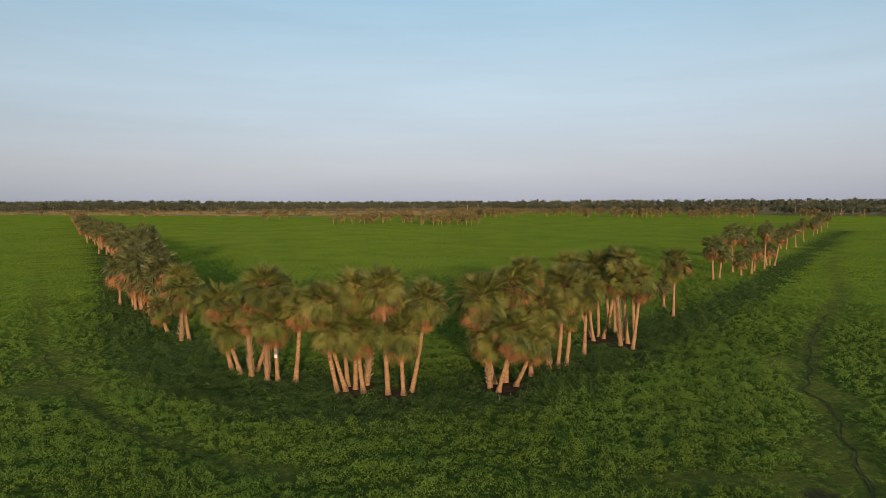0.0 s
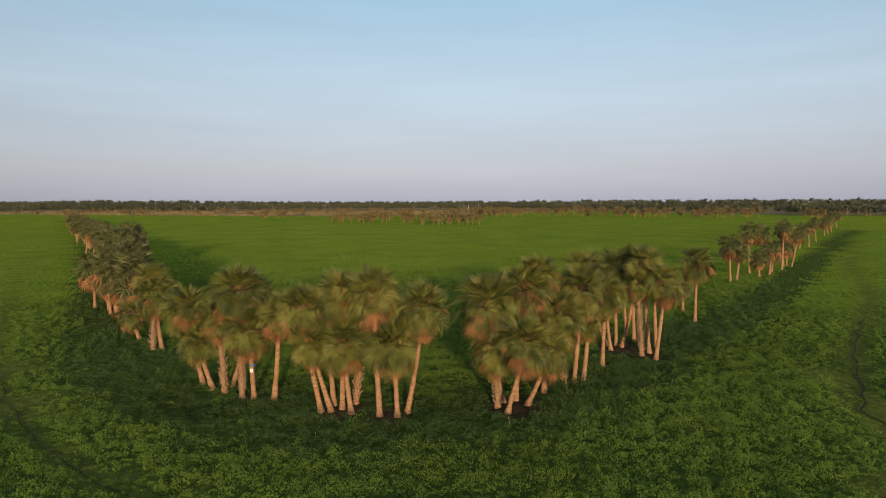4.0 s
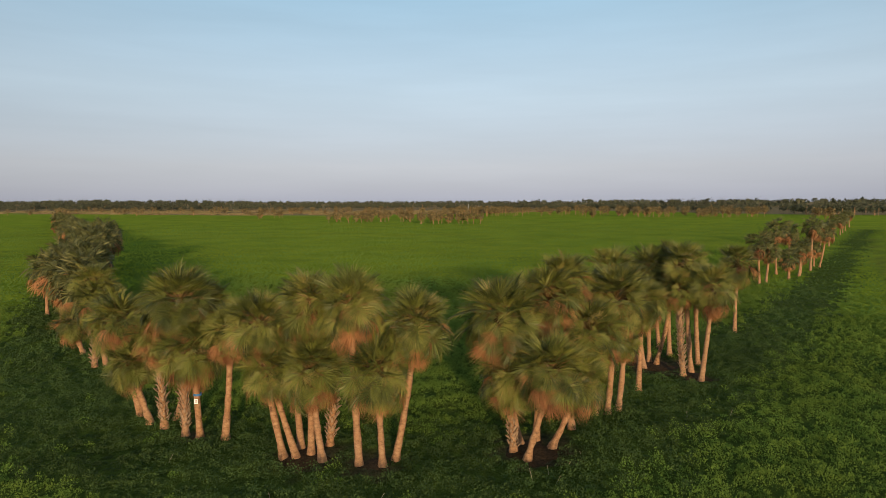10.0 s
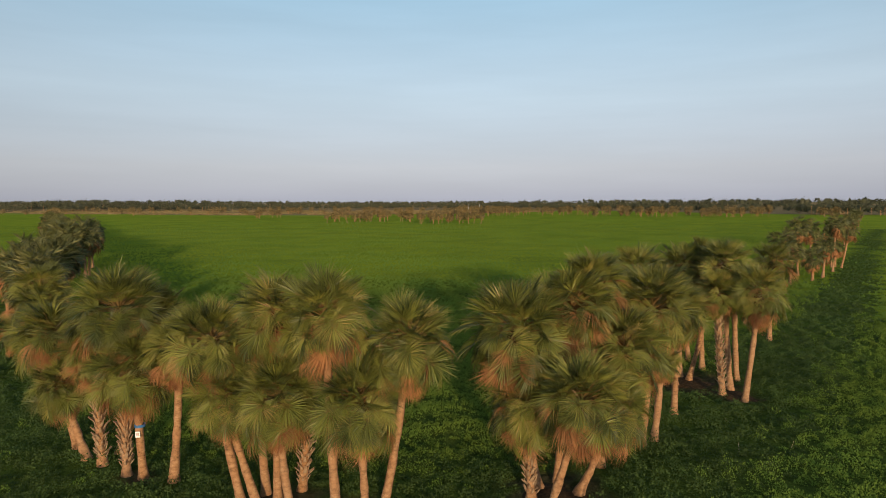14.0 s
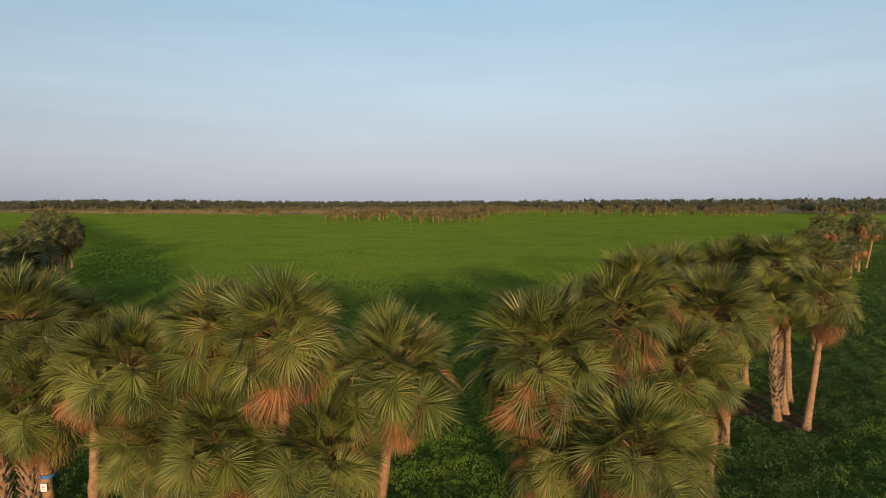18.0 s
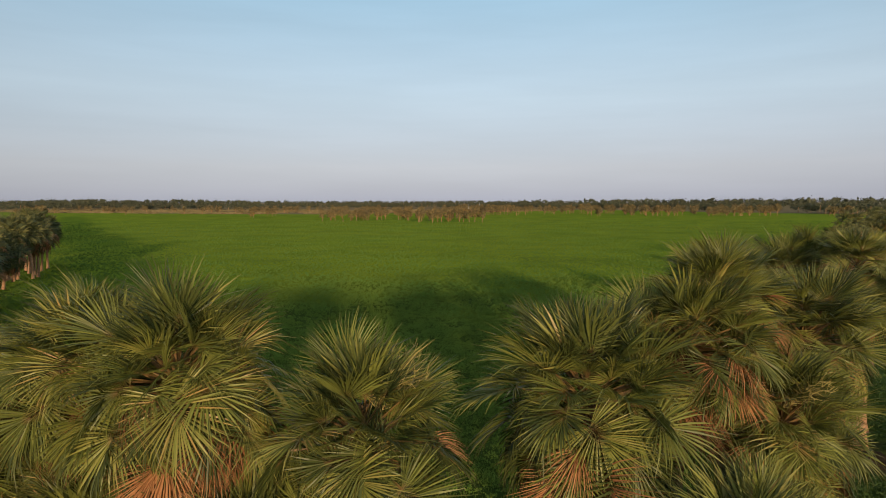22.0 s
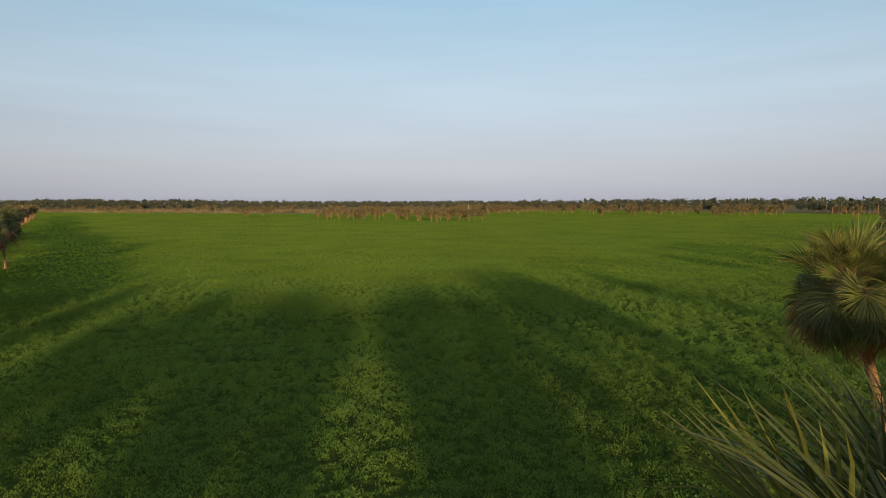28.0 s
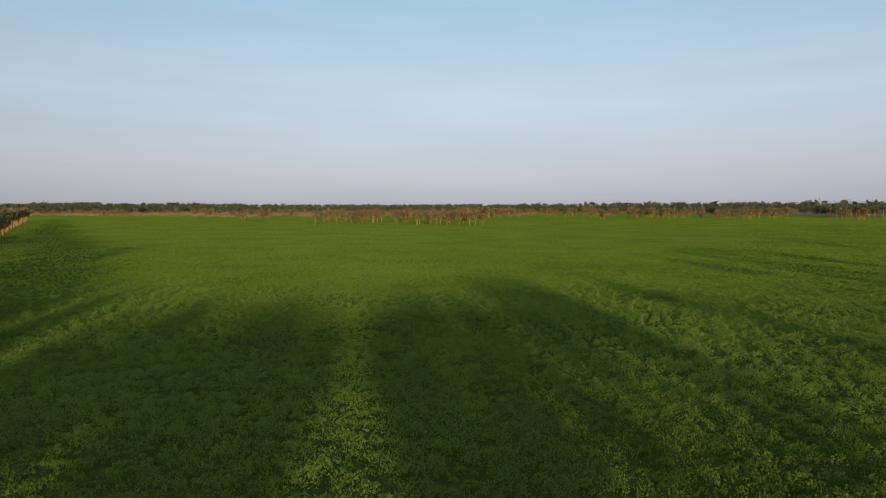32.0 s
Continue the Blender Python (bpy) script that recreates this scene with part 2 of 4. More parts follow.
# ------------------------------------------------------------------ helpers for meshes
def mesh_from(name, verts, faces, mat, along=None, smooth=False):
    me = bpy.data.meshes.new(name)
    me.from_pydata([tuple(v) for v in verts], [], faces)
    me.materials.append(mat)
    if along is not None:
        a = me.attributes.new("along", "FLOAT", "POINT")
        a.data.foreach_set("value", np.asarray(along, dtype=np.float32))
    if smooth:
        me.polygons.foreach_set("use_smooth", [True] * len(me.polygons))
    me.update()
    return me


def leaves_mesh(name, co, mat):
    """A mesh of loose leaves; co has the shape (leaves, corners, 3)."""
    n, k = co.shape[:2]
    me = bpy.data.meshes.new(name)
    me.vertices.add(n * k)
    me.vertices.foreach_set("co", co.astype(np.float32).ravel())
    me.loops.add(n * k)
    me.loops.foreach_set("vertex_index", np.arange(n * k, dtype=np.int32))
    me.polygons.add(n)
    me.polygons.foreach_set("loop_start", np.arange(0, n * k, k, dtype=np.int32))
    me.materials.append(mat)
    me.update(calc_edges=True)
    return me


def child(name, me, parent, m=None, label=""):
    ob = new(name, me)
    ob.parent = parent
    if m is not None:
        ob.matrix_basis = m
    return tagged(ob, label)


def poly_distance(x, y, line):
    """Distance of points to an open line."""
    best = np.full(np.shape(x), 1e9)
    for (ax, ay), (bx, by) in zip(line[:-1], line[1:]):
        dx, dy = bx - ax, by - ay
        u = np.clip(((x - ax) * dx + (y - ay) * dy) / (dx * dx + dy * dy), 0, 1)
        best = np.minimum(best, np.hypot(x - ax - u * dx, y - ay - u * dy))
    return best


def waves(x, y, size, seed):
    """Smooth uneven field in about -1..1, at the given size in metres."""
    rng = np.random.default_rng(seed)
    out = np.zeros(np.shape(x))
    for _ in range(9):
        a, p, k = rng.uniform(0, 2 * math.pi), rng.uniform(0, 6.28), rng.uniform(0.6, 1.7) * 2 * math.pi / size
        out = out + np.sin((x * math.cos(a) + y * math.sin(a)) * k + p)
    return out / 4.0


# ------------------------------------------------------------------ the plan
RING = [(-150, 262), (-43.5, 82.0), (-31, 60.3), (-22.8, 51.2), (-14.8, 46.4), (-6.8, 44.8), (0.6, 45.5), (7.6, 49.0), (17.4, 59.2), (36, 81), (84, 144), (200, 300)]
PALM_LINE = [(-34, 72), (-22, 56.5), (-15, 53), (-7, 50), (0, 50), (6, 51.5), (12, 58), (19, 66), (31, 81)]
TRAIL_EAST = [(180, 268), (93.8, 144), (67.7, 100.6), (44.4, 70.6), (34.7, 56.1), (30.7, 49.3), (28.8, 42.7), (26.2, 37.7), (24, 33), (22, 27)]
TRAIL_WEST = [(-138, 204), (-56.3, 82.8), (-47.3, 68.9), (-38.1, 56.9), (-28.1, 45.7), (-18.7, 38.1), (-9, 33.5)]
SOIL_SPOTS = [(-7.4, 49.6, 2.0), (-4.0, 48.6, 1.7), (5.4, 50.6, 2.4), (18.6, 67.5, 3.2), (20.2, 64.6, 1.6), (-15.2, 52.6, 1.0), (20.4, 31.2, 0.9)]
TRAMPLED = [(20.5, 32.5, 3.4, 1.9), (14.5, 33.0, 3.2, 1.2), (24.5, 36.5, 2.4, 3.0), (31.5, 48.5, 2.2, 4.5), (34.0, 57.5, 2.6, 4.0), (-33.5, 50.5, 4.5, 3.6), (-40.0, 60.0, 3.5, 4.0), (-18.5, 39.2, 2.2, 0.9), (-10.5, 34.5, 2.6, 0.7)]


def soil_at(x, y):
    w = 0.35 * waves(x, y, 1.3, 5)
    s = np.zeros(np.shape(x))
    for sx, sy, r in SOIL_SPOTS:
        s = np.maximum(s, np.clip((1.25 - np.hypot(x - sx, y - sy) / r + w) * 2.0, 0, 1))
    return s


def trail_distance(x, y):
    wx = x + 0.45 * waves(x, y, 7, 6)
    return np.minimum(poly_distance(wx, y, TRAIL_EAST), poly_distance(wx, y, TRAIL_WEST) + 0.2)


def trampled_at(x, y):
    """How far the weeds are grazed and trodden down: along the trails and on some open patches."""
    w = 0.30 * waves(x, y, 3.0, 17)
    s = np.clip(1.35 - poly_distance(x + 0.45 * waves(x, y, 7, 6), y, TRAIL_EAST) / 1.5 + w, 0, 1)
    s = np.maximum(s, 0.8 * np.clip(1.3 - poly_distance(x + 0.45 * waves(x, y, 7, 6), y, TRAIL_WEST) / 1.0 + w, 0, 1))
    for sx, sy, rx, ry in TRAMPLED:
        s = np.maximum(s, np.clip((1.25 - np.hypot((x - sx) / rx, (y - sy) / ry) + w) * 1.6, 0, 1))
    return s


def damp_at(x, y):
    wobble = 1.3 * waves(x, y, 5, 7) + 0.7 * waves(x, y, 2.1, 18)
    return (poly_distance(x, y, RING) + wobble < 3.7) | (poly_distance(x, y, PALM_LINE) + 0.8 * wobble < 3.0)


def height_at(x, y):
    near = np.clip(1.4 - np.hypot(x, y - 60) / 400, 0.15, 1)
    return near * (0.10 * waves(x, y, 9, 8) + 0.05 * waves(x, y, 2.6, 9)) - 0.16 * soil_at(x, y)


# ------------------------------------------------------------------ ground: one sheet to the horizon
def spaced(lo, hi, fine_lo, fine_hi, step, growth):
    a = list(np.arange(fine_lo, fine_hi + 1e-6, step))
    s, v = step, a[-1]
    while v < hi:
        s *= growth
        v += s
        a.append(min(v, hi))
    s, v = step, a[0]
    while v > lo:
        s *= growth
        v -= s
        a.insert(0, max(v, lo))
    return np.array(a)


def build_ground():
    xs, ys = spaced(-4000, 4000, -50, 50, 0.65, 1.07), spaced(-300, 4900, 24, 110, 0.65, 1.07)
    gx, gy = np.meshgrid(xs, ys)
    nx, ny = len(xs), len(ys)
    gz = height_at(gx, gy)
    idx = np.arange(nx * ny).reshape(ny, nx)
    f = np.stack([idx[:-1, :-1], idx[:-1, 1:], idx[1:, 1:], idx[1:, :-1]], -1).reshape(-1, 4)
    me = bpy.data.meshes.new("ground")
    me.vertices.add(nx * ny)
    me.vertices.foreach_set("co", np.stack([gx, gy, gz], -1).astype(np.float32).ravel())
    me.loops.add(f.size)
    me.loops.foreach_set("vertex_index", f.astype(np.int32).ravel())
    me.polygons.add(len(f))
    me.polygons.foreach_set("loop_start", np.arange(0, f.size, 4, dtype=np.int32))
    me.polygons.foreach_set("use_smooth", np.ones(len(f), dtype=bool))
    a = me.attributes.new("soil", "FLOAT", "POINT")
    a.data.foreach_set("value", soil_at(gx, gy).astype(np.float32).ravel())
    edge = np.interp(gx, [-700, -400, -250, -120, 40, 120, 235, 300, 390, 520, 4000], [800, 690, 640, 600, 700, 860, 830, 660, 550, 505, 480])
    dry = np.clip((gy - edge + 25 * waves(gx, gy, 120, 4)) / 30, 0, 1)
    # where the ground takes the painted gap shade: near weeds and damp hollow
    litter_shade = np.clip(2.0 - np.hypot(gx, gy - 60) / 42 + 0.3 * waves(gx, gy, 16, 19), 0, 1)
    litter_shade = np.maximum(litter_shade, damp_at(gx, gy))
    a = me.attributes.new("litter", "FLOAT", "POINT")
    a.data.foreach_set("value", litter_shade.astype(np.float32).ravel())
    a = me.attributes.new("trampled", "FLOAT", "POINT")
    a.data.foreach_set("value", trampled_at(gx, gy).astype(np.float32).ravel())
    a = me.attributes.new("dry", "FLOAT", "POINT")
    a.data.foreach_set("value", dry.astype(np.float32).ravel())
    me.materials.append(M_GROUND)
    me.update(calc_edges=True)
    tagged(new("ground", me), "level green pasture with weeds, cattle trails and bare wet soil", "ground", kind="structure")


build_ground()


def cattle_trail(line, wide, seed, lo, hi):
    """A trodden muddy rut that winds through the weeds."""
    rng = np.random.default_rng(seed)
    v, f = [], []
    for (ax, ay), (bx, by) in zip(line[:-1], line[1:]):
        steps = max(2, int(math.hypot(bx - ax, by - ay) / 0.6))
        d = Vector((bx - ax, by - ay)).normalized()
        for i in range(steps):
            u = i / steps
            x, y = ax + (bx - ax) * u, ay + (by - ay) * u
            if not lo < y < hi:
                continue
            x -= 0.45 * float(waves(np.array([x]), np.array([y]), 7, 6)[0])
            h = wide * rng.uniform(0.6, 1.35)
            for k, z in ((-1.0, 0.07), (-0.4, 0.045), (0.4, 0.045), (1.0, 0.07)):
                px, py = x - d.y * h * k, y + d.x * h * k
                v.append((px, py, float(height_at(np.array([px]), np.array([py]))[0]) + z))
    n = len(v) // 4
    for i in range(n - 1):
        for k in range(3):
            f.append((4 * i + k, 4 * i + k + 1, 4 * i + k + 5, 4 * i + k + 4))
    tagged(new("cattle_trail", mesh_from("cattle_trail", v, f, M_MUD, smooth=True)), "narrow muddy cattle trail trodden through the weeds", "trail", kind="structure")


cattle_trail(TRAIL_EAST, 0.10, 301, 20, 82)
cattle_trail(TRAIL_WEST, 0.045, 302, 36, 64)


# ------------------------------------------------------------------ weeds of the pasture
def scatter(cell, reach_lo, reach_hi, seed):
    """Jittered points of the plain whose nearest view distance lies between two limits."""
    rng = np.random.default_rng(seed)
    half = 0.95 * (reach_hi + 1)
    xs, ys = np.arange(-half, half, cell), np.arange(24, 56 + 1.2 * reach_hi, cell)
    x, y = (v.ravel() + rng.uniform(-0.5, 0.5, v.size) * cell for v in np.meshgrid(xs, ys))
    near = np.maximum(np.maximum(np.abs(x) / 0.78, np.minimum(24, y)), y - 56)
    near = np.where((y < 24 + 2) & (near < 24), 24, near) * rng.uniform(0.84, 1.16, len(x))
    keep = (near >= reach_lo) & (near < reach_hi) & (np.abs(x) < 0.78 * y + 2)
    return x[keep], y[keep]


def fringe(cell, lo, hi, seed):
    """Jittered points round the flown stretch, thinning out towards the limit."""
    rng = np.random.default_rng(seed)
    xs, ys = np.arange(-hi, hi, cell), np.arange(60 - hi, 60 + hi, cell)
    x, y = (v.ravel() + rng.uniform(-0.5, 0.5, v.size) * cell for v in np.meshgrid(xs, ys))
    far = np.hypot(x, y - 60)
    keep = (far < hi * rng.uniform(0.75, 1, len(x))) & (far >= lo) & ~((np.abs(x) < 0.78 * y + 2) & (y > 24))
    return x[keep], y[keep]


def tufts(x, y, size, leaves, blade, seed, damp):
    """Leaf corners (n, 3, 3) of bushy weeds at x, y: upright sprigs of leaves over domes of uneven height."""
    rng = np.random.default_rng(seed)
    soil, trod = soil_at(x, y), trampled_at(x, y)
    keep = (rng.uniform(0, 1, len(x)) > soil * 1.25 + trod * 0.10) & (trail_distance(x, y) > 0.10)
    x, y, trod = x[keep], y[keep], trod[keep]
    n = len(x)
    lush = np.clip(0.80 + 0.62 * waves(x, y, 2.1, 20) + 0.34 * waves(x, y, 5.0, 21) + 0.24 * waves(x, y, 14, 22), 0.22, 1.9)
    lush *= 1 - 0.84 * trod
    if damp:
        lush *= 0.95
    tall = (size * lush * rng.uniform(0.7, 1.3, n))[:, None]
    wide = (size * rng.uniform(0.5, 0.8, n) * (0.5 + 0.5 * lush))[:, None]
    az = rng.uniform(0, 2 * math.pi, (n, leaves))
    el = np.arcsin(rng.uniform(0.05, 1.0, (n, leaves)))
    deep = rng.uniform(0.55, 1.08, (n, leaves))
    ca, sa, ce, se = np.cos(az), np.sin(az), np.cos(el), np.sin(el)
    foot = np.stack([x[:, None] + ca * ce * wide * deep, y[:, None] + sa * ce * wide * deep, height_at(x, y)[:, None] + se * tall * deep - 0.05], -1)
    # the blade runs up and out of the dome, its flat turned any way
    way = np.stack([0.55 * ca * ce, 0.55 * sa * ce, 0.75 + 0.3 * se], -1) + rng.normal(0, 0.30, (*az.shape, 3))
    if damp:
        way[..., 2] *= 0.5
    way[..., 2] *= (1 - 0.45 * trod)[:, None]
    way /= np.linalg.norm(way, axis=-1, keepdims=True)
    turn = rng.uniform(0, 2 * math.pi, az.shape)
    side = np.cross(way, np.stack([np.cos(turn), np.sin(turn), 0.2 + 0 * turn], -1))
    side /= np.linalg.norm(side, axis=-1, keepdims=True) + 1e-6
    ln = blade * rng.uniform(0.6, 1.3, az.shape) * (1 - 0.55 * trod)[:, None]
    wd = ln * rng.uniform(0.32, 0.48, az.shape)
    co = np.stack([foot - side * wd[..., None], foot + side * wd[..., None], foot + way * ln[..., None]], -2)
    return co.reshape(-1, 3, 3)


def build_weeds():
    bright, dark, near_by = [], [], np.random.default_rng(9)
    rows = ((0.62, 0, 42, 0.64, 80, 0.088), (0.80, 42, 70, 0.50, 46, 0.135), (1.0, 70, 115, 0.24, 20, 0.17), (1.25, 115, 230, 0.16, 9, 0.22), (2.3, 230, 430, 0.18, 9, 0.36))
    rings = [scatter(cell, lo, hi, 40 + i) for i, (cell, lo, hi, *_) in enumerate(rows)]
    x, y = rings[-1]
    keep = near_by.uniform(0, 1, len(x)) > np.clip((np.hypot(x, y - 45) - 290) / 150, 0, 1)     # thinner with distance
    rings[-1] = x[keep], y[keep]
    rows += ((1.1, 0, 80, 0.45, 10, 0.30), (2.2, 60, 160, 0.40, 7, 0.50))
    rings += [fringe(1.1, 0, 80, 50), fringe(2.2, 62, 165, 52)]
    for i, ((cell, lo, hi, size, leaves, blade), (x, y)) in enumerate(zip(rows, rings)):
        d = damp_at(x + near_by.normal(0, 1.0, len(x)), y + near_by.normal(0, 1.0, len(x)))
        bright.append(tufts(x[~d], y[~d], size, leaves, blade, 60 + i, False))
        dark.append(tufts(x[d], y[d], size, leaves, blade, 80 + i, True))
    tagged(new("pasture_weeds", leaves_mesh("pasture_weeds", np.concatenate(bright), M_WEED)), "lush bright green leafy weeds covering the pasture", "weeds", kind="stuff")
    tagged(new("marsh_weeds", leaves_mesh("marsh_weeds", np.concatenate(dark), M_DAMP)), "dark green broad-leaved weeds in a damp hollow", "weeds", kind="stuff")


build_weeds()


# ------------------------------------------------------------------ palms
def frond_shape(rng, segments, spread, droop, stalk=0.44, blade=0.62, fold=0.35, curl=0.0, strips=3, nod=0.0):
    """Fan leaf along +x for a crown of radius 1: stalk, arching midrib, a pleated fan split into thin drooping tips."""
    v, f, al = [], [], []
    w = 0.013
    for i in range(3):                                             # stalk
        u = i / 2
        z = 0.05 * math.sin(u * 2.2) - 0.03 * u
        for dy, dz in ((-w, 0), (w, 0), (0, -w)):
            v.append((stalk * u, dy * (1.4 - 0.6 * u), z + dz))
            al.append(0.0)
    for i in range(2):
        for j in range(3):
            a, b = i * 3 + j, i * 3 + (j + 1) % 3
            f.append((a, b, b + 3, a + 3))
    zh = 0.05 * math.sin(2.2) - 0.03
    cn, sn = math.cos(nod), math.sin(nod)
    for s in range(segments):
        a = (s / (segments - 1) - 0.5) * 2 * spread + rng.normal(0, 0.025)
        da = 2 * spread / (segments - 1)
        ln = blade * (0.72 + 0.28 * math.cos(a * 0.75)) * rng.uniform(0.86, 1.08)
        rib = 0.24 * blade * max(0.0, math.cos(a))                 # the midrib carries the middle segments farther out
        bx, by, bz = stalk + rib, 0.0, zh - droop * 0.12 * rib
        ca, sa = math.cos(a), math.sin(a)
        dr = droop * rng.uniform(0.6, 1.4)
        hang = rng.uniform(0.0, 0.35) if rng.uniform() < 0.85 else rng.uniform(0.5, 1.2)   # limp split tips
        tw = (0.55 if s % 2 else -0.55) + rng.normal(0, 0.25)         # pleats

        def at(u, side, wide):
            r = ln * u
            lift = fold * abs(math.sin(a * 0.8)) * r
            t = max(0.0, u - 0.5)
            z = bz + lift - dr * r * r * 1.15 - curl * r * r * r - hang * t * t * ln * 1.3
            x = bx + (ca * r) - sa * side * wide * math.cos(tw)
            y = by + (sa * r) + ca * side * wide * math.cos(tw)
            dx, dz = x - stalk, z + side * wide * math.sin(tw) - zh
            return (stalk + dx * cn + dz * sn, y, zh - dx * sn + dz * cn)
        k = len(v)
        m = ln * 0.48 * math.tan(da / 2) * 1.06
        v += [at(0.0, 0, 0), at(0.48, -1, m), at(0.48, 1, m)]
        al += [0.0, 0.3, 0.3]
        f.append((k, k + 1, k + 2))
        if strips == 3:
            v += [at(0.74, -1, m * 0.62), at(0.74, 1, m * 0.62), at(1.0 + rng.normal(0, 0.05), 0, 0)]
            al += [0.65, 0.65, 1.0]
            f += [(k + 1, k + 3, k + 4, k + 2), (k + 3, k + 5, k + 4)]
        else:
            v.append(at(1.0, 0, 0))
            al.append(1.0)
            f.append((k + 1, k + 3, k + 2))
    return v, f, al


RNG = np.random.default_rng(11)


def make_frond(name, mat, segments, spread, droop, stalk, blade, fold, curl=0.0, nod=0.0):
    v, f, al = frond_shape(RNG, segments, spread, droop, stalk, blade, fold, curl, 3, nod)
    return mesh_from(name, v, f, mat, al)


FRONDS = [make_frond("frond", M_FROND, 68, RNG.uniform(1.9, 2.5), RNG.uniform(0.08, 0.40), RNG.uniform(0.50, 0.62), RNG.uniform(0.42, 0.50), RNG.uniform(0.05, 0.40), 0.0, RNG.uniform(0.5, 1.2)) for _ in range(12)]
UPRIGHTS = [make_frond("frond", M_FROND, 64, RNG.uniform(1.4, 1.9), RNG.uniform(0.05, 0.25), RNG.uniform(0.40, 0.52), RNG.uniform(0.46, 0.55), RNG.uniform(0.20, 0.55), 0.0, RNG.uniform(-0.05, 0.35)) for _ in range(8)]
DROOPS = [make_frond("frond", M_FROND, 60, RNG.uniform(1.7, 2.3), RNG.uniform(0.25, 0.75), RNG.uniform(0.50, 0.62), RNG.uniform(0.40, 0.50), RNG.uniform(0.05, 0.30), 0.0, RNG.uniform(0.6, 1.2)) for _ in range(8)]
SPEARS = [make_frond("frond", M_FROND, 26, RNG.uniform(0.9, 1.4), 0.25, 0.28, 0.56, 0.25) for _ in range(3)]
DEADS = [make_frond("dead_frond", M_DEAD, 38, RNG.uniform(0.7, 1.3), RNG.uniform(1.0, 1.6), RNG.uniform(0.40, 0.50), RNG.uniform(0.38, 0.48), 0.1, 0.5) for _ in range(5)]


def crown_plan(rng, greens, deads, low=1.78):
    """(kind, matrix) of each leaf of a crown of radius 1 about the origin."""
    plan, turn = [], rng.uniform(0, 6.28)
    for i in range(greens):
        u = (i + 0.5) / greens
        el = 0.25 * (1.45 - 2.5 * u) + 0.75 * math.asin(max(-0.999, 0.97 - low * u)) + rng.normal(0, 0.16)
        az = turn + i * 2.39996 + rng.normal(0, 0.15)
        kind = "dead" if low > 1.5 and u > 0.46 and rng.uniform() < (0.32 if u > 0.76 else 0.12) else "spear" if u < 0.07 else "upright" if u < 0.38 else "green" if u < 0.74 else "droop"
        size = rng.uniform(0.74, 1.08) * (0.96 if u < 0.3 else 1.0)
        foot = Vector((0, 0, 0.10 - 0.22 * u))
        m = Matrix.Translation(foot) @ Matrix.Rotation(az, 4, "Z") @ Matrix.Rotation(-el, 4, "Y") @ Matrix.Rotation(rng.normal(0, 0.6), 4, "X") @ Matrix.Diagonal((size, size, size, 1))
        plan.append((kind, m))
    for i in range(deads):
        az, el = rng.uniform(0, 6.28), rng.uniform(-1.40, -0.35)
        size = rng.uniform(0.55, 0.90)
        m = Matrix.Translation((0, 0, -0.2 - rng.uniform(0, 0.12))) @ Matrix.Rotation(az, 4, "Z") @ Matrix.Rotation(-el, 4, "Y") @ Matrix.Rotation(rng.normal(0, 0.5), 4, "X") @ Matrix.Diagonal((size, size, size, 1))
        plan.append(("dead", m))
    return plan


def crown_mesh(name, rng, greens, deads, segments, mat, low=1.78):
    """One joined crown of radius 1, for palms that stay far away."""
    v, f, al, mats = [], [], [], []
    for kind, m in crown_plan(rng, greens, deads, low):
        if kind == "dead":
            shape = frond_shape(rng, max(6, segments // 2), 0.9, 1.3, 0.42, 0.48, 0.1, 0.5, 2)
        else:
            shape = frond_shape(rng, segments, 0.9 if kind == "spear" else 1.9, rng.uniform(0.15, 0.5), 0.52, 0.46, 0.25, 0.0, 2, {"droop": 0.9, "green": 0.7}.get(kind, 0.1))
        k = len(v)
        v += [m @ Vector(p) for p in shape[0]]
        f += [tuple(i + k for i in q) for q in shape[1]]
        al += shape[2]
        mats += [1 if kind == "dead" else 0] * len(shape[1])
    me = mesh_from(name, v, f, mat, al)
    me.materials.append(M_DEAD)
    me.polygons.foreach_set("material_index", mats)
    return me


CROWNS_MID = [crown_mesh("crown", RNG, 58, 8, 17, M_ROWFROND) for _ in range(4)]
CROWNS_FAR = [crown_mesh("crown", RNG, 34, 1, 6, M_FARFROND, 1.4) for _ in range(4)]


def trunk_mesh(rng, lean, top, base_r, top_r, sides=10, rings=16):
    """A trunk from the origin to lean, top, upright near the crown, flared at the foot."""
    v, f, path = [], [], []
    bow = Vector((lean[0] * rng.uniform(0.55, 0.85), lean[1] * rng.uniform(0.5, 0.8), top * 0.5))
    end = Vector((lean[0], lean[1], top))
    for i in range(rings + 1):
        u = i / rings
        c = bow * (2 * u * (1 - u)) + end * (u * u)
        path.append(c)
        r = base_r + (top_r - base_r) * u + 0.13 * math.exp(-u * top / 0.35) + rng.normal(0, 0.014)
        for j in range(sides):
            a = 2 * math.pi * j / sides
            k = r * (1 + rng.normal(0, 0.03))
            v.append((c.x + k * math.cos(a), c.y + k * math.sin(a), c.z - (0.15 if i == 0 else 0) + rng.normal(0, 0.02)))
    for i in range(rings):
        for j in range(sides):
            a, b = i * sides + j, i * sides + (j + 1) % sides
            f.append((a, b, b + sides, a + sides))
    f.append(tuple(range(rings * sides, (rings + 1) * sides)))
    return mesh_from("trunk", v, f, M_BARK, smooth=True), path


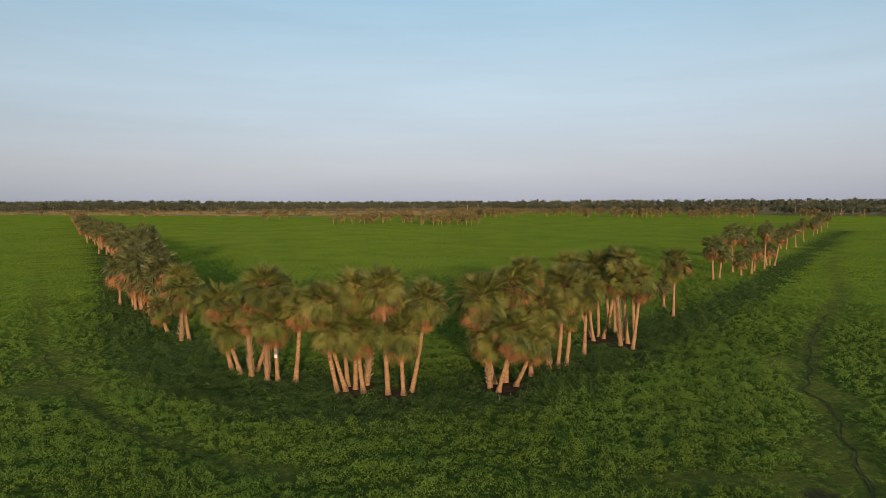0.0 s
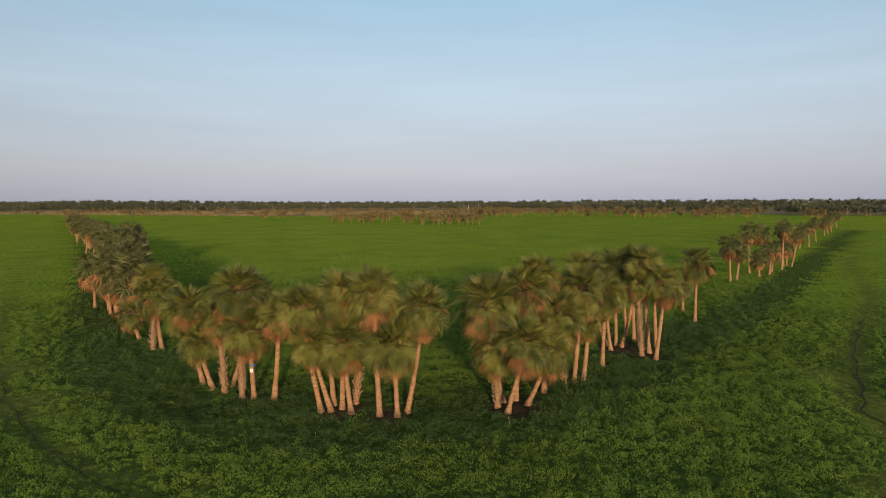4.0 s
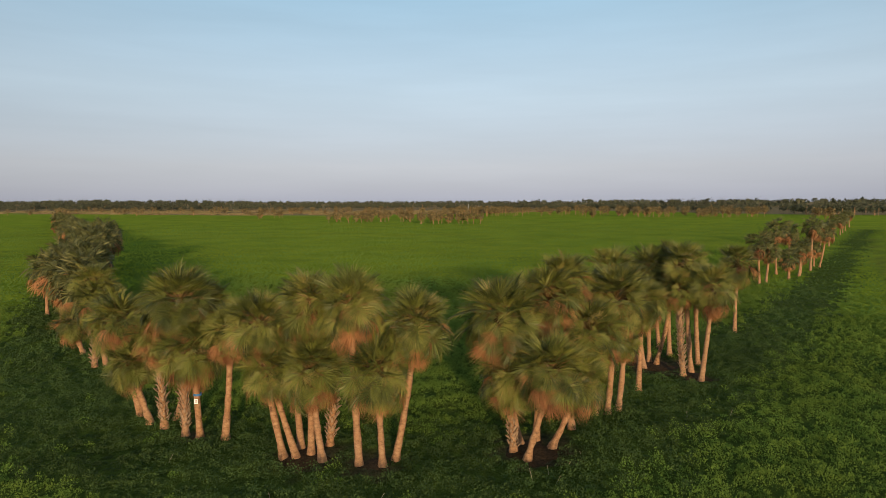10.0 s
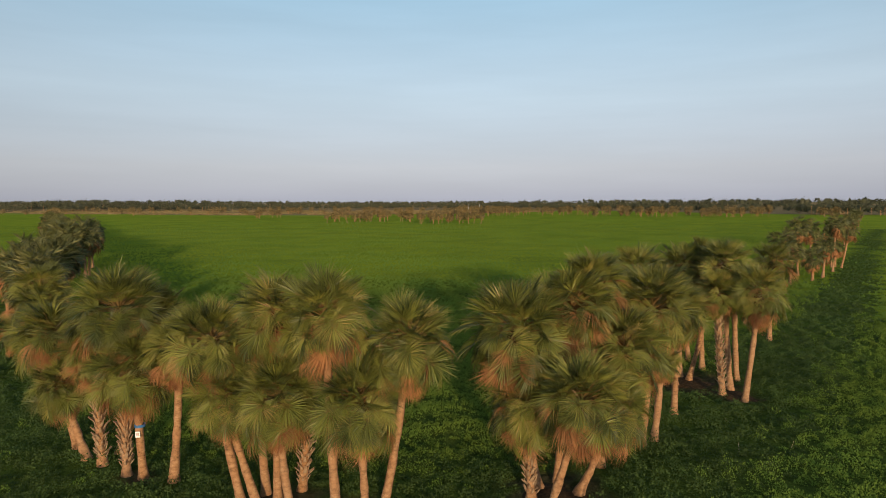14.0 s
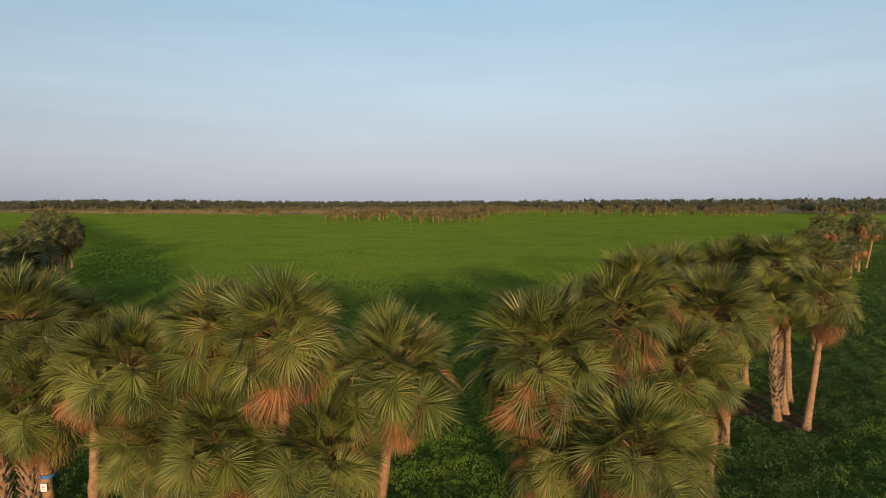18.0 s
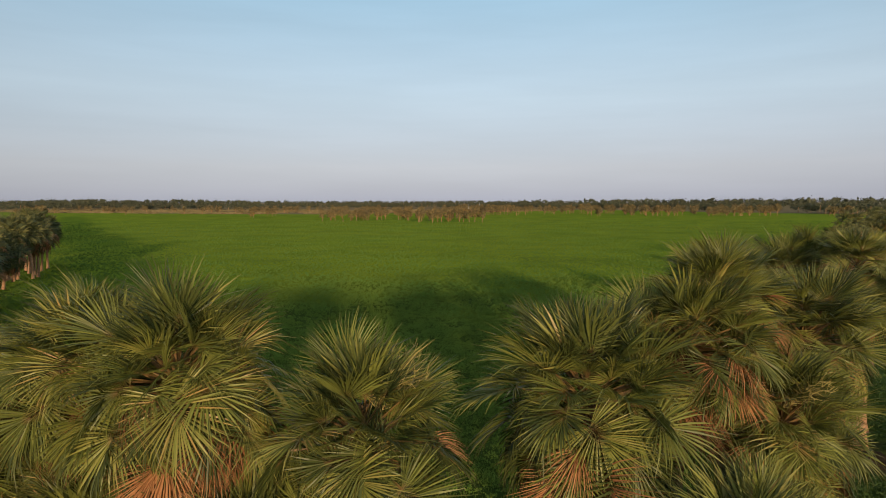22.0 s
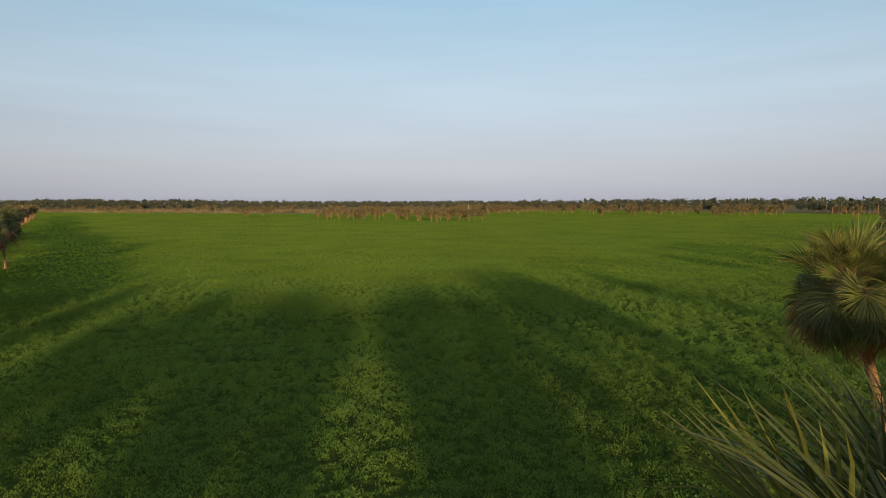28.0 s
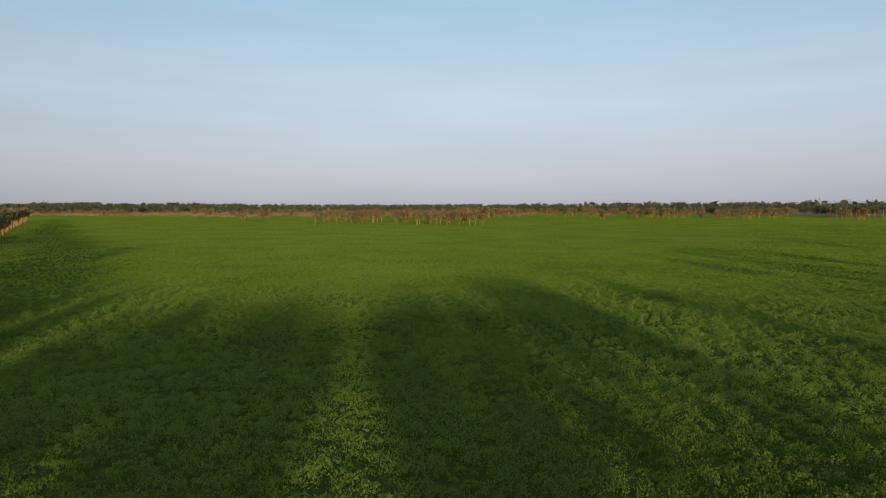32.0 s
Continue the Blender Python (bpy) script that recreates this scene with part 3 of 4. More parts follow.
def boot_mesh():
    """The split woody foot of an old leaf stalk."""
    v = [(-0.07, 0, 0), (0.07, 0, 0), (0.06, 0.06, 0.02), (-0.06, 0.06, 0.02),
         (-0.035, 0.20, 0.26), (0.035, 0.20, 0.26), (0.03, 0.23, 0.24), (-0.03, 0.23, 0.24)]
    f = [(0, 1, 5, 4), (1, 2, 6, 5), (2, 3, 7, 6), (3, 0, 4, 7), (4, 5, 6, 7)]
    return mesh_from("leaf_base", v, f, M_BOOT)


BOOT = boot_mesh()


def heart_mesh(rng):
    """The knot of fibres and old stalks in the middle of a crown of radius 1."""
    v, f, n = [], [], 10
    for z, r in ((-0.34, 0.09), (-0.26, 0.13), (-0.12, 0.14), (0.0, 0.12), (0.08, 0.07), (0.12, 0.02)):
        for i in range(n):
            a = 2 * math.pi * i / n
            q = r * (1 + rng.normal(0, 0.16))
            v.append((q * math.cos(a), q * math.sin(a), z + rng.normal(0, 0.015)))
    for k in range(5):
        for i in range(n):
            j = (i + 1) % n
            f.append((k * n + i, k * n + j, k * n + n + j, k * n + n + i))
    f += [tuple(range(5 * n, 6 * n)), tuple(range(n - 1, -1, -1))]
    return mesh_from("crown_heart", v, f, M_ROOT)


HEARTS = [heart_mesh(RNG) for _ in range(3)]


def flower_mesh(rng):
    """A branched flower stalk that arches out along +x."""
    v, f = [], []

    def twig(a, b, r):
        k = len(v)
        d = (b - a).normalized()
        s = d.orthogonal() * r
        t = d.cross(s)
        for p, q in ((a, 1.0), (b, 0.5)):
            v.extend([p + s * q, p - s * 0.5 * q + t * 0.87 * q, p - s * 0.5 * q - t * 0.87 * q])
        f.extend([(k + i, k + (i + 1) % 3, k + 3 + (i + 1) % 3, k + 3 + i) for i in range(3)])
    last = Vector((0, 0, 0))
    for i in range(1, 8):
        p = Vector((0.15 * i, 0, 0.10 * i - 0.012 * i * i))
        twig(last, p, 0.006)
        if i > 2:
            for _ in range(6):
                q = p + Vector((rng.uniform(0, 0.22), rng.normal(0, 0.14), rng.uniform(-0.12, 0.14)))
                twig(p, q, 0.0035)
                for _ in range(3):
                    twig(q, q + Vector((rng.uniform(-0.02, 0.1), rng.normal(0, 0.06), rng.uniform(-0.08, 0.05))), 0.0035)
        last = p
    return mesh_from("flower_stalk", v, f, M_FLOWER)


FLOWER = flower_mesh(RNG)


def palm(x, y, cx, cz, r, detail=2, boots=False, flowers=0, label="", group="", deads=17, cy=0.0, greens=108, trunk_r=0.195):
    """A cabbage palm rooted at x, y whose crown of radius r has its middle at cx, y + cy, cz."""
    rng = np.random.default_rng(int(abs(x * 131 + y * 977 + cz * 53)))
    root = new("palm_tree")
    root.location = (x, y, float(height_at(np.array([x]), np.array([y]))[0]))
    root.empty_display_size = 0.3
    tagged(root, label or "tall cabbage palm with a round green crown over brown dead leaves", "palm tree", group)
    lean, top = (cx - x, cy), cz - 0.12 * r
    far = detail == 0
    me, path = trunk_mesh(rng, lean, top, trunk_r, trunk_r * 0.85, 6 if far else 10, 6 if far else 16)
    child("trunk", me, root)
    r *= (1.38, 1.22, 1.16)[detail]
    at = Matrix.Translation((cx - x, cy, cz - 0.10 * r)) @ Matrix.Diagonal((r, r, r, 1))
    if detail == 2:
        child("crown_heart", HEARTS[rng.integers(3)], root, at, "brown fibrous heart of the crown")
        for kind, m in crown_plan(rng, greens, deads):
            pool = {"green": FRONDS, "upright": UPRIGHTS, "droop": DROOPS, "spear": SPEARS, "dead": DEADS}[kind]
            child("dead_frond" if kind == "dead" else "frond", pool[rng.integers(len(pool))], root, at @ m, "brown dead hanging leaf" if kind == "dead" else "")
    else:
        pool = CROWNS_MID if detail == 1 else CROWNS_FAR
        child("crown", pool[rng.integers(len(pool))], root, at @ Matrix.Rotation(rng.uniform(0, 6.28), 4, "Z"))
    if boots:
        count = int((top - 0.6) / 0.042)
        for i in range(count):
            u = 0.06 + 0.90 * i / count
            k = u * (len(path) - 1)
            c = path[int(k)].lerp(path[min(int(k) + 1, len(path) - 1)], k - int(k))
            a = i * 2.39996
            s = rng.uniform(0.85, 1.35)
            m = Matrix.Translation(c) @ Matrix.Rotation(a, 4, "Z") @ Matrix.Translation((0, trunk_r * 0.82, 0)) @ Matrix.Rotation(rng.normal(0.12, 0.2), 4, "X") @ Matrix.Rotation(rng.normal(0, 0.25), 4, "Y") @ Matrix.Diagonal((s, s, s, 1))
            child("leaf_base", BOOT, root, m)
    for i in range(flowers):
        m = at @ Matrix.Rotation(rng.uniform(0, 6.28), 4, "Z") @ Matrix.Rotation(rng.uniform(-1.1, -0.6), 4, "Y") @ Matrix.Scale(0.8, 4)
        child("flower_stalk", FLOWER, root, m, "pale yellow branched flower stalk")
    return root


# root x, y, crown x, crown height, crown radius
CENTRE = [(-9.0, 49.7, -10.2, 7.7, 1.85), (-8.2, 49.5, -9.6, 5.2, 1.5), (-8.3, 50.9, -8.7, 7.2, 1.55), (-7.5, 49.9, -7.4, 8.8, 1.95),
          (-6.7, 49.1, -7.2, 5.3, 2.0), (-6.7, 51.1, -6.2, 6.7, 1.55), (-4.6, 48.5, -4.95, 8.9, 1.98), (-3.3, 48.4, -3.5, 5.3, 2.0), (-2.7, 49.1, -1.5, 7.85, 1.95, -0.7)]
EAST = [(4.0, 50.3, 3.7, 4.8, 1.9), (4.5, 51.5, 3.2, 7.9, 2.38, -1.0), (4.6, 49.2, 5.7, 5.4, 1.9, -1.0), (5.5, 52.0, 6.05, 8.7, 2.0, 0.2), (6.2, 50.8, 7.7, 4.2, 1.85),
        (8.0, 53.5, 7.4, 9.5, 1.75), (10.1, 56.0, 8.95, 6.4, 2.1, -3.0), (10.9, 56.0, 11.3, 7.9, 2.3), (11.9, 56.9, 12.2, 4.5, 1.1), (14.6, 61.0, 14.7, 6.8, 1.9)]
SIDE = [(17.2, 68.9, 14.6, 8.4, 2.25), (17.2, 67.4, 16.4, 7.5, 1.8), (18.3, 69.4, 18.0, 8.4, 2.1), (20.8, 73.9, 20.2, 7.2, 1.7), (18.5, 68.4, 19.8, 7.1, 1.7),
        (20.7, 71.0, 20.3, 8.5, 2.1), (19.6, 65.1, 19.0, 7.3, 1.55), (20.8, 66.4, 20.1, 9.2, 1.95), (22.2, 68.4, 21.8, 7.6, 1.65), (20.5, 63.8, 21.2, 7.6, 2.0), (31.5, 81.0, 31.5, 7.5, 2.2)]
WEST = [(-20.1, 55.8, -21.2, 6.5, 2.0), (-18.8, 54.5, -19.9, 4.0, 1.6), (-17.6, 53.8, -17.8, 6.0, 1.6), (-17.6, 55.3, -15.2, 7.5, 1.7),
        (-15.9, 52.9, -15.9, 8.5, 2.25), (-14.8, 52.4, -15.0, 5.7, 2.05), (-13.1, 51.9, -12.6, 6.6, 1.6)]
BEND = [(-30.1, 67.7, -29.8, 5.9, 2.2), (-29.4, 68.2, -30.1, 7.2, 2.05), (-33.6, 72.0, -34.4, 3.0, 1.75)]
ROW_EAST = [(32.9, 88.4, 32.9, 3.3, 1.33), (53.4, 117.5, 53.0, 6.7, 2.16), (54.9, 118.3, 55.3, 5.6, 1.78), (64.0, 131.5, 63.6, 8.4, 2.29), (62.4, 124.5, 62.2, 3.8, 1.87),
            (69.6, 137.1, 69.5, 7.9, 2.07), (66.2, 127.8, 66.4, 5.4, 1.93), (69.2, 132.5, 69.5, 3.7, 1.55), (73.9, 137.0, 74.0, 9.0, 2.06), (78.3, 144.1, 77.8, 4.5, 1.93), (79.2, 144.5, 79.2, 4.0, 1.69)]
ROW_EAST_FAR = [(79.6, 143.2, 80.7, 7.5, 1.92), (108.9, 192.6, 108.9, 4.5, 2.13), (110.6, 192.5, 111.1, 6.1, 2.06), (118.5, 200.6, 118.2, 6.4, 2.01), (135.3, 224.1, 134.8, 6.8, 2.1),
                (161.5, 260.7, 161.6, 5.7, 2.44), (172.6, 275.7, 172.2, 6.0, 2.4), (185.0, 292.5, 184.4, 6.9, 2.55), (199, 315, 199, 6.0, 2.3), (212, 330, 212, 6.5, 2.3), (224, 352, 224, 6, 2.3)]
ROW_WEST = [(-41.2, 83.2, -41.7, 6.8, 1.96), (-44.6, 87.6, -44.8, 6.2, 2.4), (-47.8, 94.8, -46.7, 6.4, 2.4), (-49.1, 95.2, -49.7, 7.6, 2.1), (-66.2, 130, -66.2, 7.5, 2.7), (-65.0, 133, -64.8, 6.6, 2.5),
            (-67.6, 136, -67.3, 8.3, 2.8), (-68.5, 131, -68.5, 7.6, 2.5), (-70.5, 142, -70, 7.3, 2.7), (-66.5, 128, -67, 5.8, 2.3), (-72, 146, -72, 7.4, 2.5)]


def plant(rows, detail, group, booted=(), flowering=(), **more):
    made = []
    for i, (x, y, cx, cz, r, *back) in enumerate(rows):
        made.append(palm(x, y, cx, cz, r, detail, i in booted, 2 if i in flowering else 0, group=group, cy=back[0] if back else 0.0,
                         label="cabbage palm whose trunk is covered with criss-cross leaf bases" if i in booted else "", **more))
    return made


plant(CENTRE, 2, "palms of the middle clump", booted=(5,), flowering=(8,))
plant(EAST, 2, "palms of the leaning clump", booted=(0, 6), flowering=(6,))
plant(SIDE, 2, "palms of the shaded clump", booted=(6,), greens=76)
plant(WEST, 2, "palms of the marker clump", booted=(2, 4))
plant(BEND, 2, "palms of the western row", booted=(0,), greens=76)
plant(ROW_WEST, 1, "palms of the western row")
fill = np.random.default_rng(31)
FAR_OFF = []                                                       # root x, y, crown height, crown radius
for lo, hi, count in ((76, 84, 3), (84, 97, 12), (97, 126, 11), (126, 146, 12), (148, 200, 22), (200, 300, 34), (300, 490, 56)):
    for k in range(count):
        py = lo + (hi - lo) * (k + fill.uniform(0, 1)) / count
        px = float(np.interp(py, [68, 83, 95, 131, 292, 362, 490], [-31, -41, -48.5, -67.2, -175, -220, -302])) + fill.normal(0, 1.3)
        if lo >= 300:
            FAR_OFF.append((px, py, fill.uniform(5.0, 7.6), fill.uniform(2.3, 3.0)))
        else:
            palm(px, py, px + fill.normal(0, 0.5), fill.uniform(4.6, 7.4), fill.uniform(1.9, 2.6), 1, group="palms of the western row")
plant(ROW_EAST, 1, "palms of the eastern row")
plant(ROW_EAST_FAR, 1, "palms of the eastern row")

# ------------------------------------------------------------------ palms far out on the plain
far_rng = np.random.default_rng(5)
GROVE = [(-75.9, 401.0, 1), (-71.4, 423.0, 2), (-62.5, 401.0, 1), (-57.0, 412.0, 2), (-56.8, 436.0, 2), (-49.2, 412.0, 2), (-46.2, 423.0, 2), (-42.0, 423.0, 2), (-38.7, 436.0, 1), (-29.8, 423.0, 2), (-27.5, 436.0, 1), (-21.8, 412.0, 2), (-14.6, 381.0, 2), (-12.0, 412.0, 2), (-8.6, 412.0, 2), (-3.2, 381.0, 2), (-0.7, 391.0, 1), (3.4, 391.0, 2), (12.7, 391.0, 2), (15.1, 381.0, 1), (19.4, 381.0, 2), (-144.5, 494.0, 2), (-146.1, 531.0, 1), (-139.8, 531.0, 2)]
for gx, gy, many in GROVE:
    for k in range(many):
        px, py = gx + far_rng.uniform(-2.0, 2.0) + 2.4 * (k - (many - 1) / 2), gy + far_rng.uniform(-1, 9)
        palm(px, py, px + far_rng.normal(0, 0.4), far_rng.uniform(4.3, 5.8), far_rng.uniform(2.0, 2.7), 0, group="palms of the far grove", label="distant cabbage palm standing in a grove", trunk_r=0.17)
WOOD_EDGE = [(161.0, 551.0, 3), (172.4, 531.0, 4), (178.2, 531.0, 3), (189.5, 531.0, 4), (202.8, 551.0, 2), (225.2, 574.0, 3), (215.3, 512.0, 4), (230.5, 531.0, 3), (233.4, 512.0, 4), (241.2, 512.0, 4), (258.9, 531.0, 2), (268.3, 531.0, 4), (276.4, 531.0, 3), (323.3, 531.0, 3), (291.7, 463.0, 3), (145.5, 625.0, 3)]
for gx, gy, many in WOOD_EDGE:
    for k in range(many):
        px, py = gx + far_rng.uniform(-1.5, 1.5) + 3.0 * (k - (many - 1) / 2), gy + far_rng.uniform(0, 12)
        palm(px, py, px + far_rng.normal(0, 0.4), far_rng.uniform(4.4, 7.2), far_rng.uniform(2.1, 2.9), 0, group="palms before the woods", label="distant cabbage palm at the edge of the woods", trunk_r=0.17)
for _ in range(110):
    px = far_rng.uniform(-460, 160)
    py = np.interp(px, [-460, -300, -100, 30, 160], [650, 610, 650, 540, 520]) + far_rng.uniform(-15, 150)
    FAR_OFF.append((px, py, far_rng.uniform(3.6, 5.6), far_rng.uniform(2.3, 3.2)))
for _ in range(80):
    px = far_rng.uniform(0, 190)
    FAR_OFF.append((px, 575 + 0.15 * px + far_rng.uniform(-25, 60), far_rng.uniform(4.5, 7.0), far_rng.uniform(2.3, 3.2)))


def join_far_palms(rows):
    """The palms too far off to be told apart well, as one mesh of trunks and crowns."""
    v, f, mats = [], [], []
    shapes = []
    for me in CROWNS_FAR:
        shapes.append(([p.co.copy() for p in me.vertices], [(tuple(q.vertices), q.material_index) for q in me.polygons]))
    for x, y, cz, r in rows:
        k, w = len(v), 0.2
        for z, q in ((-0.2, 1.3), (cz, 0.9)):
            v += [(x + w * q * math.cos(a), y + w * q * math.sin(a), z) for a in (0.3, 1.55, 2.8, 4.1, 5.3)]
        f += [(k + i, k + (i + 1) % 5, k + 5 + (i + 1) % 5, k + 5 + i) for i in range(5)]
        mats += [2] * 5
        k = len(v)
        co, faces = shapes[far_rng.integers(len(shapes))]
        a, r = far_rng.uniform(0, 6.28), r * 1.08
        c, d = math.cos(a) * r, math.sin(a) * r
        v += [(x + p.x * c - p.y * d, y + p.x * d + p.y * c, cz + p.z * r) for p in co]
        f += [tuple(i + k for i in q) for q, _ in faces]
        mats += [m for _, m in faces]
    me = mesh_from("far_palms", v, f, M_FARFROND)
    me.materials.append(M_DEAD)
    me.materials.append(M_BARK)
    me.polygons.foreach_set("material_index", mats)
    tagged(new("far_palms", me), "brown-green cabbage palms scattered before the far woods", "palm trees", kind="stuff")


join_far_palms(FAR_OFF)


# ------------------------------------------------------------------ woods along the horizon
def leaf_cloud(rng, centres, radii, count, size):
    """Loose leaf sprays filling uneven crowns; centres (n, 3), radii (n, 3)."""
    n = len(centres)
    d = rng.normal(0, 1, (n, count, 3))
    d /= np.linalg.norm(d, axis=-1, keepdims=True)
    rad = rng.uniform(0.3, 0.96, (n, count, 1)) ** 0.6 * (1 + 0.22 * np.sin(d[..., :1] * 5 + centres[:, None, :1]))
    c = centres[:, None] + d * rad * radii[:, None]
    a = rng.normal(0, 1, (n, count, 3))
    a /= np.linalg.norm(a, axis=-1, keepdims=True)
    b = np.cross(a, rng.normal(0, 1, (n, count, 3)))
    b /= np.linalg.norm(b, axis=-1, keepdims=True) + 1e-6
    s = rng.uniform(0.6, 1.2, (n, count, 1)) * np.asarray(size).reshape(-1, 1, 1)
    co = np.stack([c - a * s, c + b * s * 0.7, c + a * s, c - b * s * 0.7], -2)
    return co.reshape(-1, 4, 3)


def front_edge(x):
    return np.interp(x, [-1200, -540, -400, -250, -100, 60, 180, 235, 300, 345, 390, 520, 900], [900, 840, 830, 880, 1040, 980, 930, 820, 640, 560, 535, 490, 470])


def build_woods():
    rng = np.random.default_rng(77)
    parts, trunks = [], []
    for n, lo, hi, h0, h1, count in ((900, 0, 110, 6, 9.5, 64), (800, 110, 480, 9.5, 13, 48), (900, 480, 1600, 12.5, 16.0, 36), (300, 4, 70, 7, 10.5, 80)):
        y0 = rng.uniform(0, 1, n) ** 0.8 * (hi - lo) + lo
        x = rng.uniform(-1, 1, n) * (750 + 0.75 * y0)
        if lo == 4:
            x = rng.uniform(150, 640, n)
        y = front_edge(x) + y0
        h = rng.uniform(h0, h1, n) * (1 + 0.16 * waves(x, y, 260, 3))
        h = np.where(x > 220, h * 1.18, h)
        h = h * np.interp(x / y, [-0.72, -0.60, -0.52, -0.40, -0.25], [1.18, 1.40, 1.34, 1.22, 1.0])
        r = h * rng.uniform(0.42, 0.66, n)
        c = np.stack([x, y, h * 0.62], -1)
        parts.append(leaf_cloud(rng, c, np.stack([r, r, h * 0.40], -1), count, 0.36 + y / 2800))
        parts.append(leaf_cloud(rng, c, np.stack([r * 0.5, r * 0.5, h * 0.26], -1), 10, h * 0.17))
        if hi < 120:
            trunks += [(a, b, k) for a, b, k in zip(x[::3], y[::3], h[::3])]
    tagged(new("far_woods", leaves_mesh("far_woods", np.concatenate(parts), M_WOODS)), "grey-green belt of palms and oaks along the horizon", "woods", kind="stuff")
    v, f = [], []
    for x, y, h in trunks:
        k = len(v)
        for z in (-0.2, h * 0.7):
            v += [(x - 0.17, y - 2, z), (x + 0.17, y - 2, z), (x, y - 1.7, z)]
        f += [(k, k + 1, k + 4, k + 3), (k + 1, k + 2, k + 5, k + 4), (k + 2, k, k + 3, k + 5)]
    tagged(new("far_woods_trunks", mesh_from("far_woods_trunks", v, f, M_BARK)), "pale trunks at the edge of the woods", "trunks", kind="stuff")


build_woods()


def build_reeds():
    """Dry reeds in a tawny belt before the woods."""
    rng = np.random.default_rng(15)
    n = 9000
    x = rng.uniform(-620, 140, n)
    edge = np.interp(x, [-620, -400, -250, -120, 40, 140], [745, 690, 640, 600, 690, 800])
    y = edge + rng.uniform(0, 1, n) ** 1.3 * 260
    keep = waves(x, y, 90, 16) > -0.1
    x, y = x[keep], y[keep]
    tall, wide = rng.uniform(0.7, 1.5, len(x)), rng.uniform(1.2, 3.2, len(x))
    a = rng.uniform(-0.7, 0.7, len(x))
    dx, dy = np.cos(a) * wide, np.sin(a) * wide
    lo = np.full(len(x), -0.1)
    sway = rng.normal(0, 0.5, len(x))
    co = np.stack([np.stack([x - dx, y - dy, lo], -1), np.stack([x + dx, y + dy, lo], -1), np.stack([x + dx * 0.6 + sway, y + dy * 0.6 - 0.2, tall * rng.uniform(0.6, 1, len(x))], -1), np.stack([x - dx * 0.7 + sway, y - dy * 0.7 + 0.2, tall], -1)], -2)
    tagged(new("dry_reeds", leaves_mesh("dry_reeds", co, M_REED)), "tawny dry reeds in a belt before the woods", "reeds", kind="stuff")


build_reeds()


# ------------------------------------------------------------------ marker on a trunk of the western clump
def box(name, sx, sy, sz, mat, bevel=0.006):
    bm = bmesh.new()
    bmesh.ops.create_cube(bm, size=1.0)
    bmesh.ops.scale(bm, vec=(sx, sy, sz), verts=bm.verts)
    bmesh.ops.bevel(bm, geom=list(bm.edges), offset=bevel, segments=1, affect="EDGES")
    me = bpy.data.meshes.new(name)
    bm.to_mesh(me)
    bm.free()
    me.materials.append(mat)
    return me


def band(name, r, h, mat, thick=0.012, sides=20):
    v, f = [], []
    for z in (-h / 2, h / 2):
        for k in (r, r + thick):
            v += [(k * math.cos(2 * math.pi * i / sides), k * math.sin(2 * math.pi * i / sides), z) for i in range(sides)]
    n = sides
    for i in range(n):
        j = (i + 1) % n
        f += [(n + i, n + j, 3 * n + j, 3 * n + i), (i, 2 * n + i, 2 * n + j, j), (i, j, n + j, n + i), (2 * n + i, 3 * n + i, 3 * n + j, 2 * n + j)]
    return mesh_from(name, v, f, mat)


marker = tagged(new("trail_marker"), "blue band and white notice plate fixed to a palm trunk", "marker")
marker.location = (-14.87, 52.4, 2.25)
child("band", band("band", 0.235, 0.13, M_BLUE), marker, Matrix.Translation((0, 0, 0.38)), "blue painted band")
plate = child("plate", box("plate", 0.24, 0.012, 0.30, M_PLATE), marker, Matrix.Translation((0, -0.25, 0)), "white metal plate")
for i in range(3):
    child("print_bar", box("print_bar", 0.14, 0.004, 0.025, M_INK, 0.001), plate, Matrix.Translation((0, -0.009, 0.07 - 0.06 * i)))


